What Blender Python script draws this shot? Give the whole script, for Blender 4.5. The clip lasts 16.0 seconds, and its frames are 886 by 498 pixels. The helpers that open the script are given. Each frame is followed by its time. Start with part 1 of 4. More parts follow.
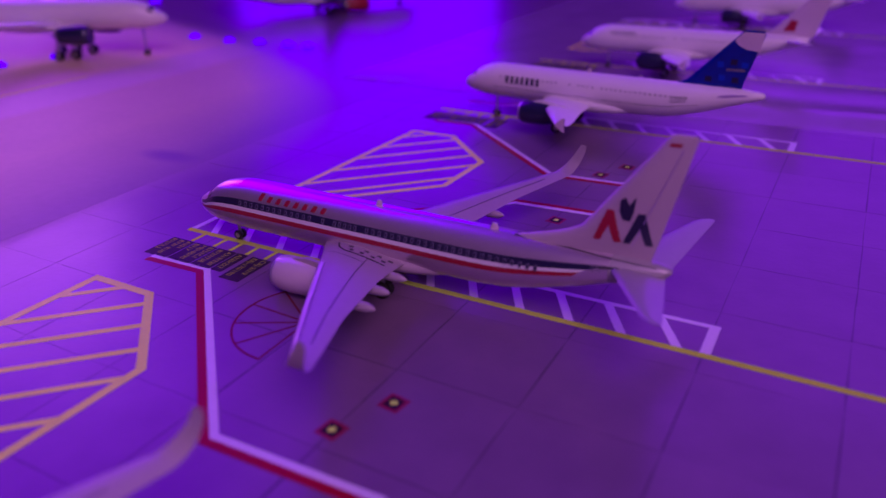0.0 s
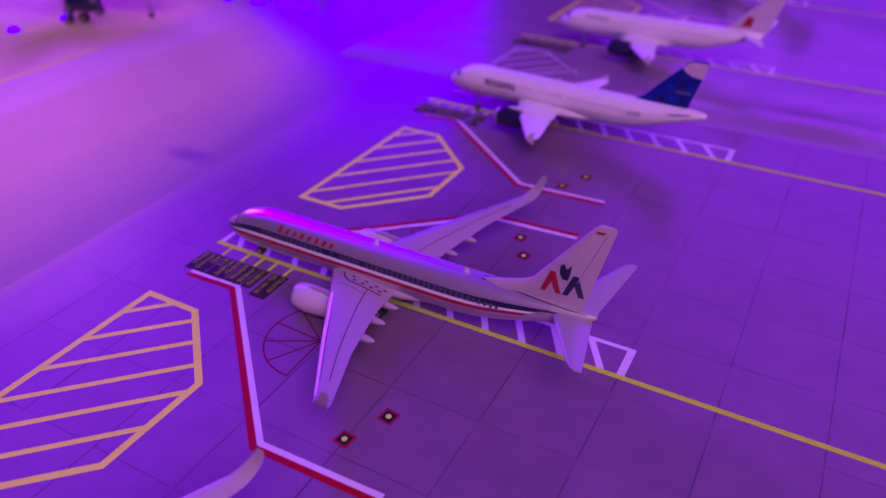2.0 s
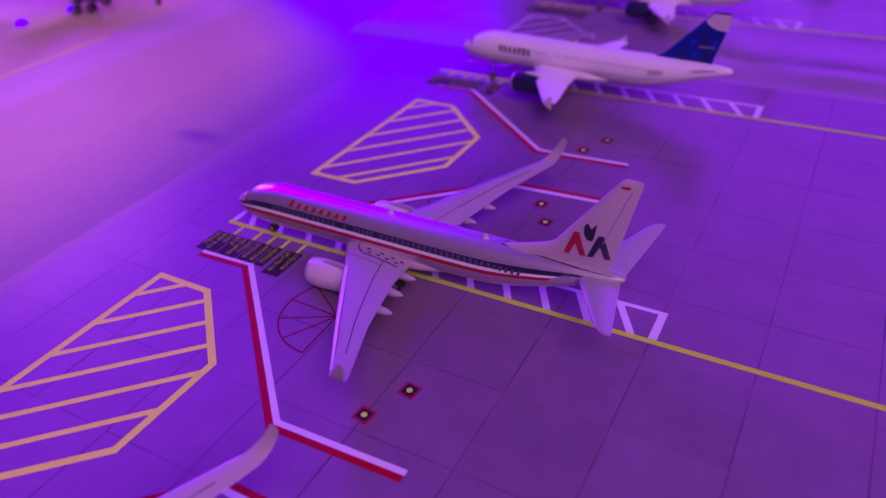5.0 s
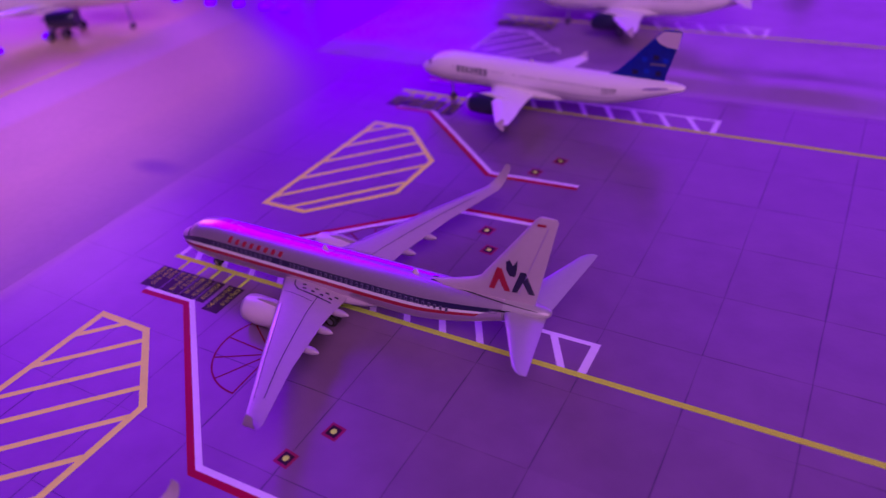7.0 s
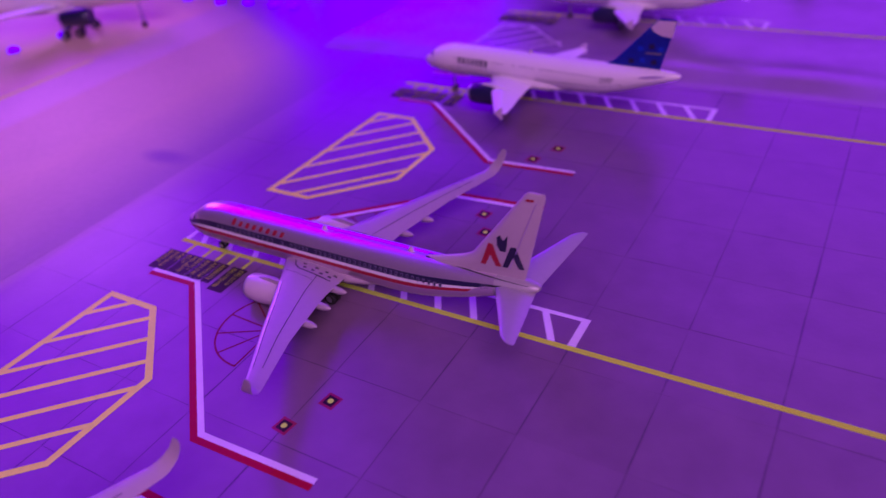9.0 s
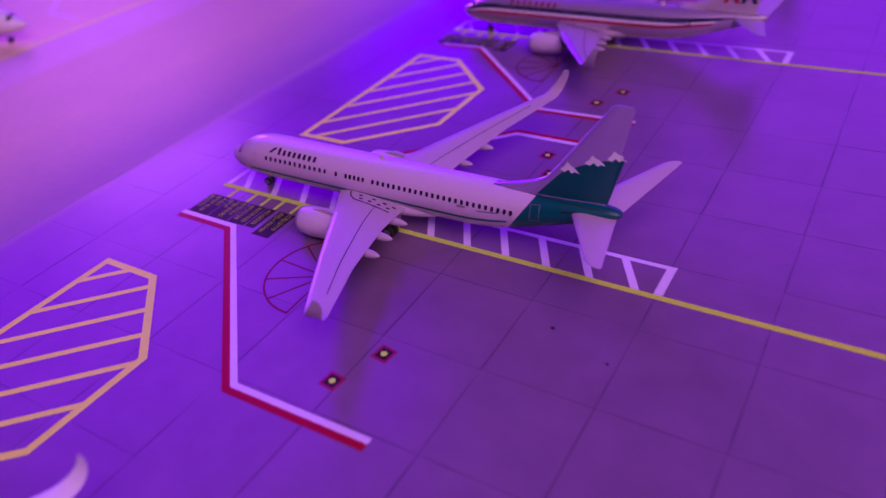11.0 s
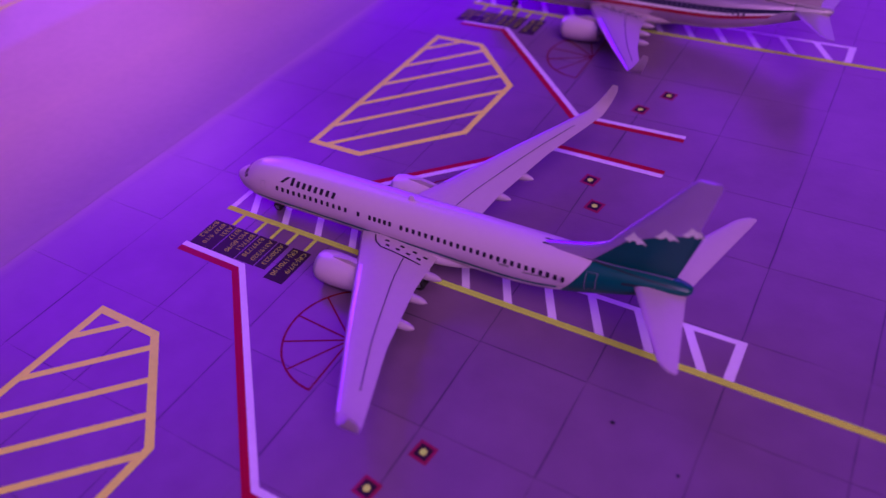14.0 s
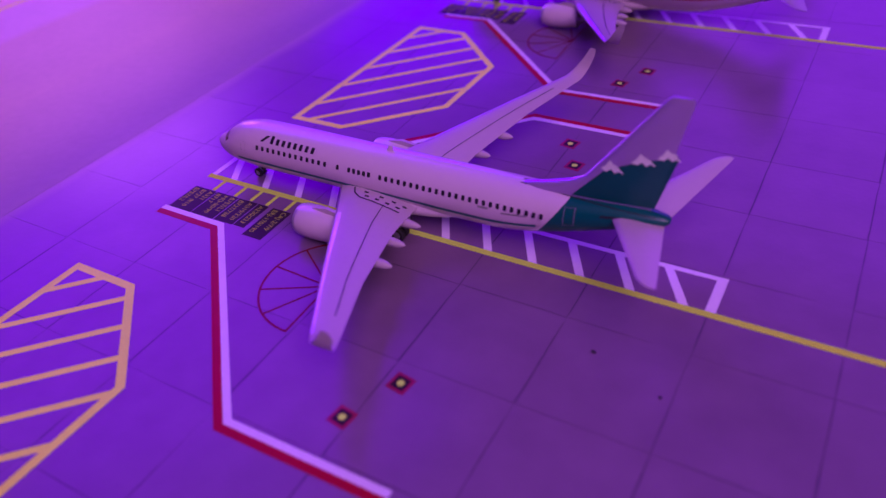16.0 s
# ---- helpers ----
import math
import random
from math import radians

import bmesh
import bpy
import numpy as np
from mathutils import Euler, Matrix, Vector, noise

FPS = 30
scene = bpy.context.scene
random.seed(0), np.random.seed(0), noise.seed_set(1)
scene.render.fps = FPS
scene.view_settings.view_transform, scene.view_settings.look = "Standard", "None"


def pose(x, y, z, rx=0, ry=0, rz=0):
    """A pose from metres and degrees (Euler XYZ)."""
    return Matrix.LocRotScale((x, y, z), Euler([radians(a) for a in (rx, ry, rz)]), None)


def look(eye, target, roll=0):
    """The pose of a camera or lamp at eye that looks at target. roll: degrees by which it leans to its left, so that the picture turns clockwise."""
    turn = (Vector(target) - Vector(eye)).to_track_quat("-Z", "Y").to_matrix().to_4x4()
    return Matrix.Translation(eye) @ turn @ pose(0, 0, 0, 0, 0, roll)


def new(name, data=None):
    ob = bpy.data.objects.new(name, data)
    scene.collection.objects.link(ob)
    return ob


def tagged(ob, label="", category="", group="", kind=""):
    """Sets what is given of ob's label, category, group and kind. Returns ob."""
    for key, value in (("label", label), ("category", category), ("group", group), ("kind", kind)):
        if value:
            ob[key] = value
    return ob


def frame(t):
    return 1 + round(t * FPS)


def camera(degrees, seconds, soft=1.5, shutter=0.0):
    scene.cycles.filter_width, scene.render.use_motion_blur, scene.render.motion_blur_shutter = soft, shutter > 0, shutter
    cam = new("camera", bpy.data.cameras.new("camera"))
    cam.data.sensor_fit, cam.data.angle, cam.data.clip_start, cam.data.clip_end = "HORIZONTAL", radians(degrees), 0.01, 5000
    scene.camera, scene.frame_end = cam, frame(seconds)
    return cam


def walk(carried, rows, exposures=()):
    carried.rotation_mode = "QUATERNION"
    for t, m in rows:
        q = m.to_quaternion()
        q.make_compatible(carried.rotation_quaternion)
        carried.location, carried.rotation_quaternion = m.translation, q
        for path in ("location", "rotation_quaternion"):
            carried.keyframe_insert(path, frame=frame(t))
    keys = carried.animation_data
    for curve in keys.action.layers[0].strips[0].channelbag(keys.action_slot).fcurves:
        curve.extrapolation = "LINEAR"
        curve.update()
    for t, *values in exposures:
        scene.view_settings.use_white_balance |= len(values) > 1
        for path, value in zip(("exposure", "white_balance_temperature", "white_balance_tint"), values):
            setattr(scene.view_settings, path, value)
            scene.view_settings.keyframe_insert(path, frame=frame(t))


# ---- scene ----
cam = camera(61.17, 16.0, soft=1.4, shutter=0.5)
cam.data.dof.use_dof = True
cam.data.dof.focus_distance = 0.140
cam.data.dof.aperture_fstop = 16.0
PATH = [
    (0, pose(0.04944, -0.09997, 0.06024, 64.757, 0.890, 28.878)),
    (0.5, pose(0.05152, -0.10290, 0.06166, 64.967, 0.924, 29.830)),
    (0.7, pose(0.05697, -0.09870, 0.07845, 63.737, 1.790, 30.532)),
    (0.9, pose(0.05593, -0.10240, 0.09094, 61.412, 1.588, 30.472)),
    (1, pose(0.05451, -0.10615, 0.09168, 60.463, 1.062, 30.156)),
    (1.2, pose(0.05527, -0.10499, 0.09156, 56.221, 0.958, 30.077)),
    (1.5, pose(0.05806, -0.10663, 0.09377, 54.956, -0.363, 29.288)),
    (2, pose(0.05847, -0.11354, 0.09968, 56.730, -0.197, 28.444)),
    (2.5, pose(0.05994, -0.11710, 0.09986, 57.021, 0.472, 28.386)),
    (3, pose(0.05532, -0.11150, 0.09569, 56.800, 1.191, 28.123)),
    (3.5, pose(0.05456, -0.10681, 0.09452, 56.598, 1.911, 28.058)),
    (4, pose(0.06020, -0.11195, 0.09538, 56.468, 2.566, 28.225)),
    (6.3, pose(0.05397, -0.10721, 0.08855, 55.197, 2.727, 29.151)),
    (6.5, pose(0.05878, -0.10678, 0.08855, 55.537, 3.350, 29.502)),
    (7, pose(0.07016, -0.09844, 0.09688, 55.777, 4.510, 28.728)),
    (7.5, pose(0.07320, -0.10370, 0.09351, 56.330, 4.712, 28.770)),
    (8, pose(0.07143, -0.10492, 0.09193, 56.532, 4.587, 29.137)),
    (8.5, pose(0.07175, -0.10553, 0.09232, 56.461, 4.639, 29.284)),
    (9, pose(0.07655, -0.10253, 0.09506, 56.144, 5.166, 29.548)),
    (9.3, pose(0.08819, -0.10442, 0.10150, 56.040, 5.940, 30.150)),
    (9.5, pose(0.09108, -0.13084, 0.09945, 56.102, 6.156, 30.448)),
    (9.7, pose(0.08790, -0.15785, 0.10290, 56.280, 6.250, 30.680)),
    (9.9, pose(0.08005, -0.18912, 0.10570, 55.484, 6.353, 30.536)),
    (10, pose(0.07748, -0.20130, 0.10579, 55.088, 6.290, 30.617)),
    (10.1, pose(0.07578, -0.21267, 0.10088, 55.210, 6.222, 30.818)),
    (10.2, pose(0.07557, -0.22064, 0.09547, 55.329, 6.380, 30.949)),
    (12.3, pose(0.03979, -0.18551, 0.07795, 50.635, 3.331, 29.929)),
    (12.5, pose(0.03978, -0.18610, 0.07755, 49.510, 3.503, 29.763)),
    (13, pose(0.04523, -0.19128, 0.08954, 47.902, 4.134, 30.084)),
    (13.5, pose(0.04549, -0.18614, 0.08981, 48.024, 4.126, 30.007)),
    (14, pose(0.04240, -0.18909, 0.09307, 48.345, 4.360, 30.290)),
    (14.5, pose(0.04050, -0.18643, 0.08951, 48.696, 4.543, 30.366)),
    (15, pose(0.04299, -0.18077, 0.07488, 51.144, 4.425, 30.022)),
    (15.5, pose(0.04645, -0.19070, 0.07600, 51.639, 4.518, 29.412)),
    (16, pose(0.04893, -0.19767, 0.07888, 52.181, 4.503, 29.542)),
]
walk(cam, PATH, [(t, stops, 4000, tint) for t, stops, tint in
                 ((0.0, -0.56, 80), (0.6, -0.54, 80), (1.0, -0.58, 81), (1.4, 0.0, 79), (4.0, -0.02, 77), (6.5, -0.02, 75), (9.5, 0.02, 74),
                  (12.5, -0.09, 82), (14.5, -0.15, 82), (16.0, -0.10, 82))])

# ---- light: a closed room with unseen coloured LED lamps and added fill lights ----
MM = 0.001
world = bpy.data.worlds.new("room_air")
scene.world = world
world.use_nodes = True
world.node_tree.nodes["Background"].inputs[0].default_value = (0.27, 0.14, 0.245, 1)
world.node_tree.nodes["Background"].inputs[1].default_value = 0.003


def area_lamp(name, eye, target, sx, sy, power, color):
    d = bpy.data.lights.new(name, "AREA")
    d.shape, d.size, d.size_y, d.energy, d.color = "RECTANGLE", sx, sy, power, color
    ob = new(name, d)
    ob.matrix_world = look(eye, target)
    return ob


area_lamp("violet_led_panel", (-0.776, 1.108, 0.362), (-0.02, 0.0, 0.0), 0.50, 0.55, 1.55, (0.660, 0.000, 1.000))
area_lamp("upper_violet_led_panel", (-1.00, 0.42, 0.84), (-0.04, -0.08, 0.0), 0.80, 0.80, 3.85, (0.810, 0.000, 1.000))
area_lamp("side_pink_led_panel", (-0.98, 0.47, 0.36), (-0.15, 0.0, 0.0), 0.26, 0.30, 1.27, (1.000, 0.215, 0.345))
# area light in place of an unseen far wall lit violet
area_lamp("wide_violet_led_panel", (0.26, 1.50, 0.76), (0.12, 0.0, 0.0), 1.30, 0.90, 4.10, (1.000, 0.085, 0.883))
# added fill from above right, brightens the near ground; no such lamp is known
area_lamp("ceiling_lamp", (0.37, -0.44, 0.72), (0.0, 0.0, 0.0), 0.50, 0.50, 4.00, (1.000, 0.378, 0.275))
# added fill for the near sides of the fuselages and the right
area_lamp("side_lamp", (0.62, -0.52, 0.52), (0.0, -0.05, 0.0), 0.45, 0.45, 2.60, (1.000, 0.458, 0.171))


# ---- materials ----
def material(name, color, rough=0.5, metal=0.0, coat=0.0, vary=0.06, scale=400.0, bump=0.0, bscale=1500.0, spec=0.5,
             rand=0.0, emit=None, wave=0.0):
    m = bpy.data.materials.new(name)
    m.use_nodes = True
    nt = m.node_tree
    b = nt.nodes["Principled BSDF"]
    b.inputs["Roughness"].default_value = rough
    b.inputs["Metallic"].default_value = metal
    b.inputs["Coat Weight"].default_value = coat
    b.inputs["Coat Roughness"].default_value = 0.07
    b.inputs["Specular IOR Level"].default_value = spec
    tc = nt.nodes.new("ShaderNodeTexCoord")
    n1 = nt.nodes.new("ShaderNodeTexNoise")
    n1.inputs["Scale"].default_value, n1.inputs["Detail"].default_value = scale, 5
    n2 = nt.nodes.new("ShaderNodeTexNoise")
    n2.inputs["Scale"].default_value, n2.inputs["Detail"].default_value = scale / 9.0, 3
    geo = nt.nodes.new("ShaderNodeNewGeometry")
    for n in (n1, n2):
        nt.links.new(geo.outputs["Position"], n.inputs["Vector"])
    add = nt.nodes.new("ShaderNodeMath")
    add.operation = "ADD"
    nt.links.new(n1.outputs["Fac"], add.inputs[0])
    nt.links.new(n2.outputs["Fac"], add.inputs[1])
    last = add.outputs[0]
    if rand:
        oi = nt.nodes.new("ShaderNodeObjectInfo")
        mr = nt.nodes.new("ShaderNodeMath")
        mr.operation, mr.inputs[1].default_value = "MULTIPLY", rand
        nt.links.new(oi.outputs["Random"], mr.inputs[0])
        a2 = nt.nodes.new("ShaderNodeMath")
        a2.operation = "ADD"
        nt.links.new(last, a2.inputs[0])
        nt.links.new(mr.outputs[0], a2.inputs[1])
        last = a2.outputs[0]
    ramp = nt.nodes.new("ShaderNodeMapRange")
    ramp.inputs["From Min"].default_value, ramp.inputs["From Max"].default_value = 0.6, 1.4 + rand
    ramp.inputs["To Min"].default_value, ramp.inputs["To Max"].default_value = 1.0 - vary, 1.0 + vary
    nt.links.new(last, ramp.inputs["Value"])
    mix = nt.nodes.new("ShaderNodeVectorMath")
    mix.operation = "SCALE"
    mix.inputs[0].default_value = color
    nt.links.new(ramp.outputs["Result"], mix.inputs["Scale"])
    nt.links.new(mix.outputs[0], b.inputs["Base Color"])
    if bump:
        bp = nt.nodes.new("ShaderNodeBump")
        bp.inputs["Strength"].default_value, bp.inputs["Distance"].default_value = bump, 0.0002
        n3 = nt.nodes.new("ShaderNodeTexNoise")
        n3.inputs["Scale"].default_value, n3.inputs["Detail"].default_value = bscale, 4
        nt.links.new(geo.outputs["Position"], n3.inputs["Vector"])
        nt.links.new(n3.outputs["Fac"], bp.inputs["Height"])
        if wave:
            n4 = nt.nodes.new("ShaderNodeTexNoise")
            n4.inputs["Scale"].default_value, n4.inputs["Detail"].default_value = 13.0, 2
            nt.links.new(geo.outputs["Position"], n4.inputs["Vector"])
            bw = nt.nodes.new("ShaderNodeBump")
            bw.inputs["Strength"].default_value, bw.inputs["Distance"].default_value = 1.0, wave
            nt.links.new(n4.outputs["Fac"], bw.inputs["Height"])
            nt.links.new(bw.outputs["Normal"], bp.inputs["Normal"])
        nt.links.new(bp.outputs["Normal"], b.inputs["Normal"])
    if emit:
        b.inputs["Emission Color"].default_value = (*emit[0], 1)
        b.inputs["Emission Strength"].default_value = emit[1]
    return m


M_APRON = material("printed_concrete", (0.195, 0.119, 0.205), 0.28, vary=0.18, scale=130, bump=0.12, bscale=900, rand=0.18, wave=0.0014)
M_JOINT = material("joint_print", (0.075, 0.05, 0.09), 0.4, vary=0.1)
# the apron's print again, its base raised to carry the sheen on the far mat
M_APRON_B = material("printed_concrete_lit", (0.275, 0.195, 0.28), 0.29, vary=0.12, scale=90, bump=0.15, bscale=700, wave=0.0025)
M_LINE_W = material("white_line_print", (0.74, 0.69, 0.75), 0.42, vary=0.06, scale=700)
M_LINE_R = material("red_line_print", (0.33, 0.003, 0.006), 0.4, spec=0.10, vary=0.06, scale=700)
M_LINE_Y = material("yellow_line_print", (0.55, 0.84, 0.0), 0.5, spec=0.02, vary=0.06, scale=700)
M_HATCH = material("orange_hatch_print", (0.78, 0.98, 0.01), 0.36, spec=0.2, vary=0.06, scale=700)
# far hatch: the pale sheen that washes out its yellow is in the colour
M_HATCH_SHEEN = material("sheen_hatch_print", (0.55, 0.47, 0.50), 0.35, vary=0.15, scale=300)
M_BOARD = material("black_print", (0.032, 0.018, 0.026), 0.5, vary=0.1, spec=0.12)
M_DOT = material("pale_dot_print", (0.60, 1.0, 0.05), 0.45, spec=0.06, vary=0.05)
M_TEXT = material("dim_text_print", (0.40, 0.52, 0.02), 0.5, spec=0.05, vary=0.1, scale=900)
M_SQUARE = material("maroon_print", (0.26, 0.008, 0.03), 0.42, vary=0.05)
M_THIN_R = material("thin_red_print", (0.17, 0.006, 0.016), 0.4, spec=0.15, vary=0.05)

M_WHITE = material("white_gloss_paint", (0.64, 0.515, 0.64), 0.34, coat=0.5, vary=0.02, scale=900)
M_BRIGHT = material("bright_white_paint", (0.84, 0.79, 0.83), 0.4, coat=0.3, vary=0.02, scale=900)
M_TAILSILVER = material("dull_silver_paint", (0.44, 0.40, 0.45), 0.45, metal=0.3, coat=0.1, vary=0.04, scale=900)
M_SILVER = material("silver_paint", (0.76, 0.64, 0.76), 0.32, metal=0.76, coat=0.2, vary=0.04, scale=900)
M_SILVERWING = material("silver_grey_paint", (0.43, 0.345, 0.42), 0.40, metal=0.1, spec=0.4, vary=0.04, scale=900)
M_SLAT = material("polished_edge_metal", (0.60, 0.57, 0.64), 0.42, metal=0.6, vary=0.04, scale=900)
M_GREYWING = material("pale_grey_paint", (0.48, 0.385, 0.46), 0.40, spec=0.4, vary=0.03, scale=900)
M_BELLY = material("mid_grey_paint", (0.34, 0.33, 0.34), 0.35, metal=0.4, vary=0.05, scale=900)
M_NAVY = material("navy_paint", (0.022, 0.020, 0.065), 0.3, coat=0.3, vary=0.05)
M_RED = material("red_paint", (0.36, 0.012, 0.02), 0.3, coat=0.3, vary=0.05)
M_NAME_RED = material("dark_red_paint", (0.30, 0.012, 0.03), 0.3, coat=0.2, vary=0.05)
M_STRIPE_W = material("stripe_white_paint", (0.78, 0.77, 0.78), 0.3, coat=0.3, vary=0.02)
M_TEAL = material("teal_paint", (0.0, 0.092, 0.082), 0.38, coat=0.08, vary=0.08, scale=1200)
M_TEAL_LINE = material("teal_line_paint", (0.02, 0.14, 0.18), 0.35, vary=0.05)
# the violet glow on the teal airliner's fin is put into this grey
M_FINGREY = material("grey_violet_glow_paint", (0.46, 0.32, 0.66), 0.34, metal=0.4, coat=0.3, vary=0.04)
M_BLUE_TAIL = material("blue_tail_paint", (0.012, 0.03, 0.30), 0.3, coat=0.2, vary=0.3, scale=500)
M_BLUE_PALE = material("light_blue_paint", (0.02, 0.06, 0.55), 0.3, coat=0.2, vary=0.1)
M_DARK = material("dark_print", (0.02, 0.018, 0.03), 0.4, vary=0.05)
M_GLASS = material("dark_window_paint", (0.03, 0.025, 0.06), 0.15, coat=0.5, vary=0.05)
M_PALE = material("window_outline_paint", (0.18, 0.16, 0.23), 0.35, vary=0.05)
M_RUBBER = material("black_rubber", (0.02, 0.02, 0.02), 0.6, vary=0.1)
M_METAL = material("gear_metal", (0.45, 0.44, 0.46), 0.35, metal=0.7, vary=0.05)
M_ENGINE_DARK = material("dark_blue_cowl_paint", (0.02, 0.02, 0.07), 0.3, coat=0.3, vary=0.1)
M_FAN = material("fan_dark_metal", (0.05, 0.05, 0.06), 0.4, metal=0.5, vary=0.1)
M_BLUE_LIGHT = material("blue_lens", (0.02, 0.0, 0.4), 0.4, vary=0.0, spec=0.0, emit=((0.472, 0.0, 1.000), 0.82))
M_WALL = material("room_wall_paint", (0.15, 0.13, 0.17), 0.9, vary=0.03, scale=8)
M_TABLE = material("table_laminate", (0.30, 0.26, 0.28), 0.5, vary=0.08, scale=20)


# ---- mesh helpers, all lengths in millimetres ----
def finish(name, bm, mats, smooth=False):
    bmesh.ops.recalc_face_normals(bm, faces=bm.faces)
    me = bpy.data.meshes.new(name)
    for v in bm.verts:
        v.co *= MM
    for f in bm.faces:
        f.smooth = smooth
    bm.to_mesh(me)
    bm.free()
    for m in (mats if isinstance(mats, (list, tuple)) else [mats]):
        me.materials.append(m)
    if smooth:
        me.set_sharp_from_angle(angle=radians(38))
    return me


def part(name, bm, mats, parent=None, label="", smooth=False):
    ob = new(name, finish(name, bm, mats, smooth))
    ob.parent = parent
    if label:
        tagged(ob, label)
    return ob


def empty(name, x=0.0, y=0.0, z=0.0, rz=0.0):
    ob = new(name)
    ob.empty_display_size = 0.01
    ob.matrix_basis = pose(x * MM, y * MM, z * MM, 0, 0, rz)
    return ob


def box(x0, y0, z0, x1, y1, z1, bm=None):
    bm = bm or bmesh.new()
    vs = [bm.verts.new((x, y, z)) for z in (z0, z1) for y in (y0, y1) for x in (x0, x1)]
    for f in ((0, 2, 3, 1), (4, 5, 7, 6), (0, 1, 5, 4), (2, 6, 7, 3), (0, 4, 6, 2), (1, 3, 7, 5)):
        bm.faces.new([vs[i] for i in f])
    return bm


def slab_poly(points, z0, z1, bm=None):
    """A flat plate from a convex or concave outline."""
    bm = bm or bmesh.new()
    lo = [bm.verts.new((x, y, z0)) for x, y in points]
    hi = [bm.verts.new((x, y, z1)) for x, y in points]
    bm.faces.new(hi)
    bm.faces.new(lo[::-1])
    for i in range(len(points)):
        j = (i + 1) % len(points)
        bm.faces.new((lo[i], lo[j], hi[j], hi[i]))
    return bm


def offset_line(points, d, closed=False):
    """The points of a polyline moved by d to the left of its run, with mitred corners."""
    n = len(points)
    out = []
    for i in range(n):
        p = Vector(points[i])
        a = Vector(points[(i - 1) % n]) if closed or i > 0 else None
        b = Vector(points[(i + 1) % n]) if closed or i < n - 1 else None
        n1 = Vector((-(p - a).y, (p - a).x)).normalized() if a is not None else None
        n2 = Vector((-(b - p).y, (b - p).x)).normalized() if b is not None else None
        if n1 is None:
            m, k = n2, 1.0
        elif n2 is None:
            m, k = n1, 1.0
        else:
            m = (n1 + n2).normalized()
            k = 1.0 / max(0.3, m.dot(n1))
        q = p + m * d * k
        out.append((q.x, q.y))
    return out


def band(points, d0, d1, z0, z1, closed=False, bm=None):
    """A painted band between two offsets of a polyline."""
    bm = bm or bmesh.new()
    A, B = offset_line(points, d0, closed), offset_line(points, d1, closed)
    n = len(points)
    for i in range(n if closed else n - 1):
        j = (i + 1) % n
        slab_poly([A[i], A[j], B[j], B[i]], z0, z1, bm)
    bmesh.ops.remove_doubles(bm, verts=bm.verts, dist=1e-4)
    return bm


def loft(rings, mat_of=None, caps=True, bm=None):
    bm = bm or bmesh.new()
    V = [[bm.verts.new(p) for p in ring] for ring in rings]
    n = len(rings[0])
    for i in range(len(V) - 1):
        for j in range(n):
            k = (j + 1) % n
            f = bm.faces.new((V[i][j], V[i][k], V[i + 1][k], V[i + 1][j]))
            if mat_of:
                f.material_index = mat_of(i, j)
    if caps:
        for R in (V[0], V[-1]):
            f = bm.faces.new(R)
            if mat_of:
                f.material_index = mat_of(0 if R is V[0] else len(V) - 2, 0)
    return bm


def tube(path, radii, n=12, bm=None, up=(0, 0, 1)):
    rings = []
    for i, p in enumerate(path):
        a, b = Vector(path[max(0, i - 1)]), Vector(path[min(len(path) - 1, i + 1)])
        d = (b - a).normalized()
        u = d.cross(Vector(up))
        if u.length < 1e-4:
            u = d.cross(Vector((1, 0, 0)))
        u.normalize()
        w = u.cross(d)
        r = radii[i] if isinstance(radii, (list, tuple)) else radii
        rings.append([Vector(p) + (u * math.cos(t) + w * math.sin(t)) * r for t in (2 * math.pi * k / n for k in range(n))])
    return loft(rings, bm=bm)


def smooth_table(table, x):
    """Catmull-Rom reading of rows (x, a, b, c...)."""
    i = 0
    while i < len(table) - 2 and x > table[i + 1][0]:
        i += 1
    p1, p2 = table[i], table[i + 1]
    p0, p3 = table[max(0, i - 1)], table[min(len(table) - 1, i + 2)]
    h = p2[0] - p1[0]
    t = min(1.0, max(0.0, (x - p1[0]) / h))
    out = []
    for k in range(1, len(p1)):
        m1 = (p2[k] - p0[k]) / max(1e-6, p2[0] - p0[0]) * h
        m2 = (p3[k] - p1[k]) / max(1e-6, p3[0] - p1[0]) * h
        out.append((2 * t**3 - 3 * t**2 + 1) * p1[k] + (t**3 - 2 * t**2 + t) * m1 + (-2 * t**3 + 3 * t**2) * p2[k]
                   + (t**3 - t**2) * m2)
    return out


# ---- the room ----
def room_piece(name, x0, y0, z0, x1, y1, z1, mat, label, cat):
    return tagged(part(name, box(x0, y0, z0, x1, y1, z1), mat), label, cat, kind="structure")


room_piece("floor", -2200, -2200, -800, 2200, 2200, -750, M_TABLE, "plain dark floor of the room", "floor")
room_piece("ceiling", -2200, -2200, 1850, 2200, 2200, 1900, M_WALL, "plain ceiling of the room", "ceiling")
room_piece("wall_north", -2200, 2200, -750, 2200, 2260, 1850, M_WALL, "plain painted wall of the room", "wall")
room_piece("wall_south", -2200, -2260, -750, 2200, -2200, 1850, M_WALL, "plain painted wall of the room", "wall")
room_piece("wall_west", -2260, -2200, -750, -2200, 2200, 1850, M_WALL, "plain painted wall of the room", "wall")
room_piece("wall_east", 2200, -2200, -750, 2260, 2200, 1850, M_WALL, "plain painted wall of the room", "wall")
table = tagged(empty("display_table", 0, 100, -750), "laminate table under the printed airport mat", "table")
part("tabletop", box(-950, -700, 720, 700, 1000, 748.8), M_TABLE, table)
leg = finish("leg", box(-25, -25, 0, 25, 25, 720), M_TABLE)
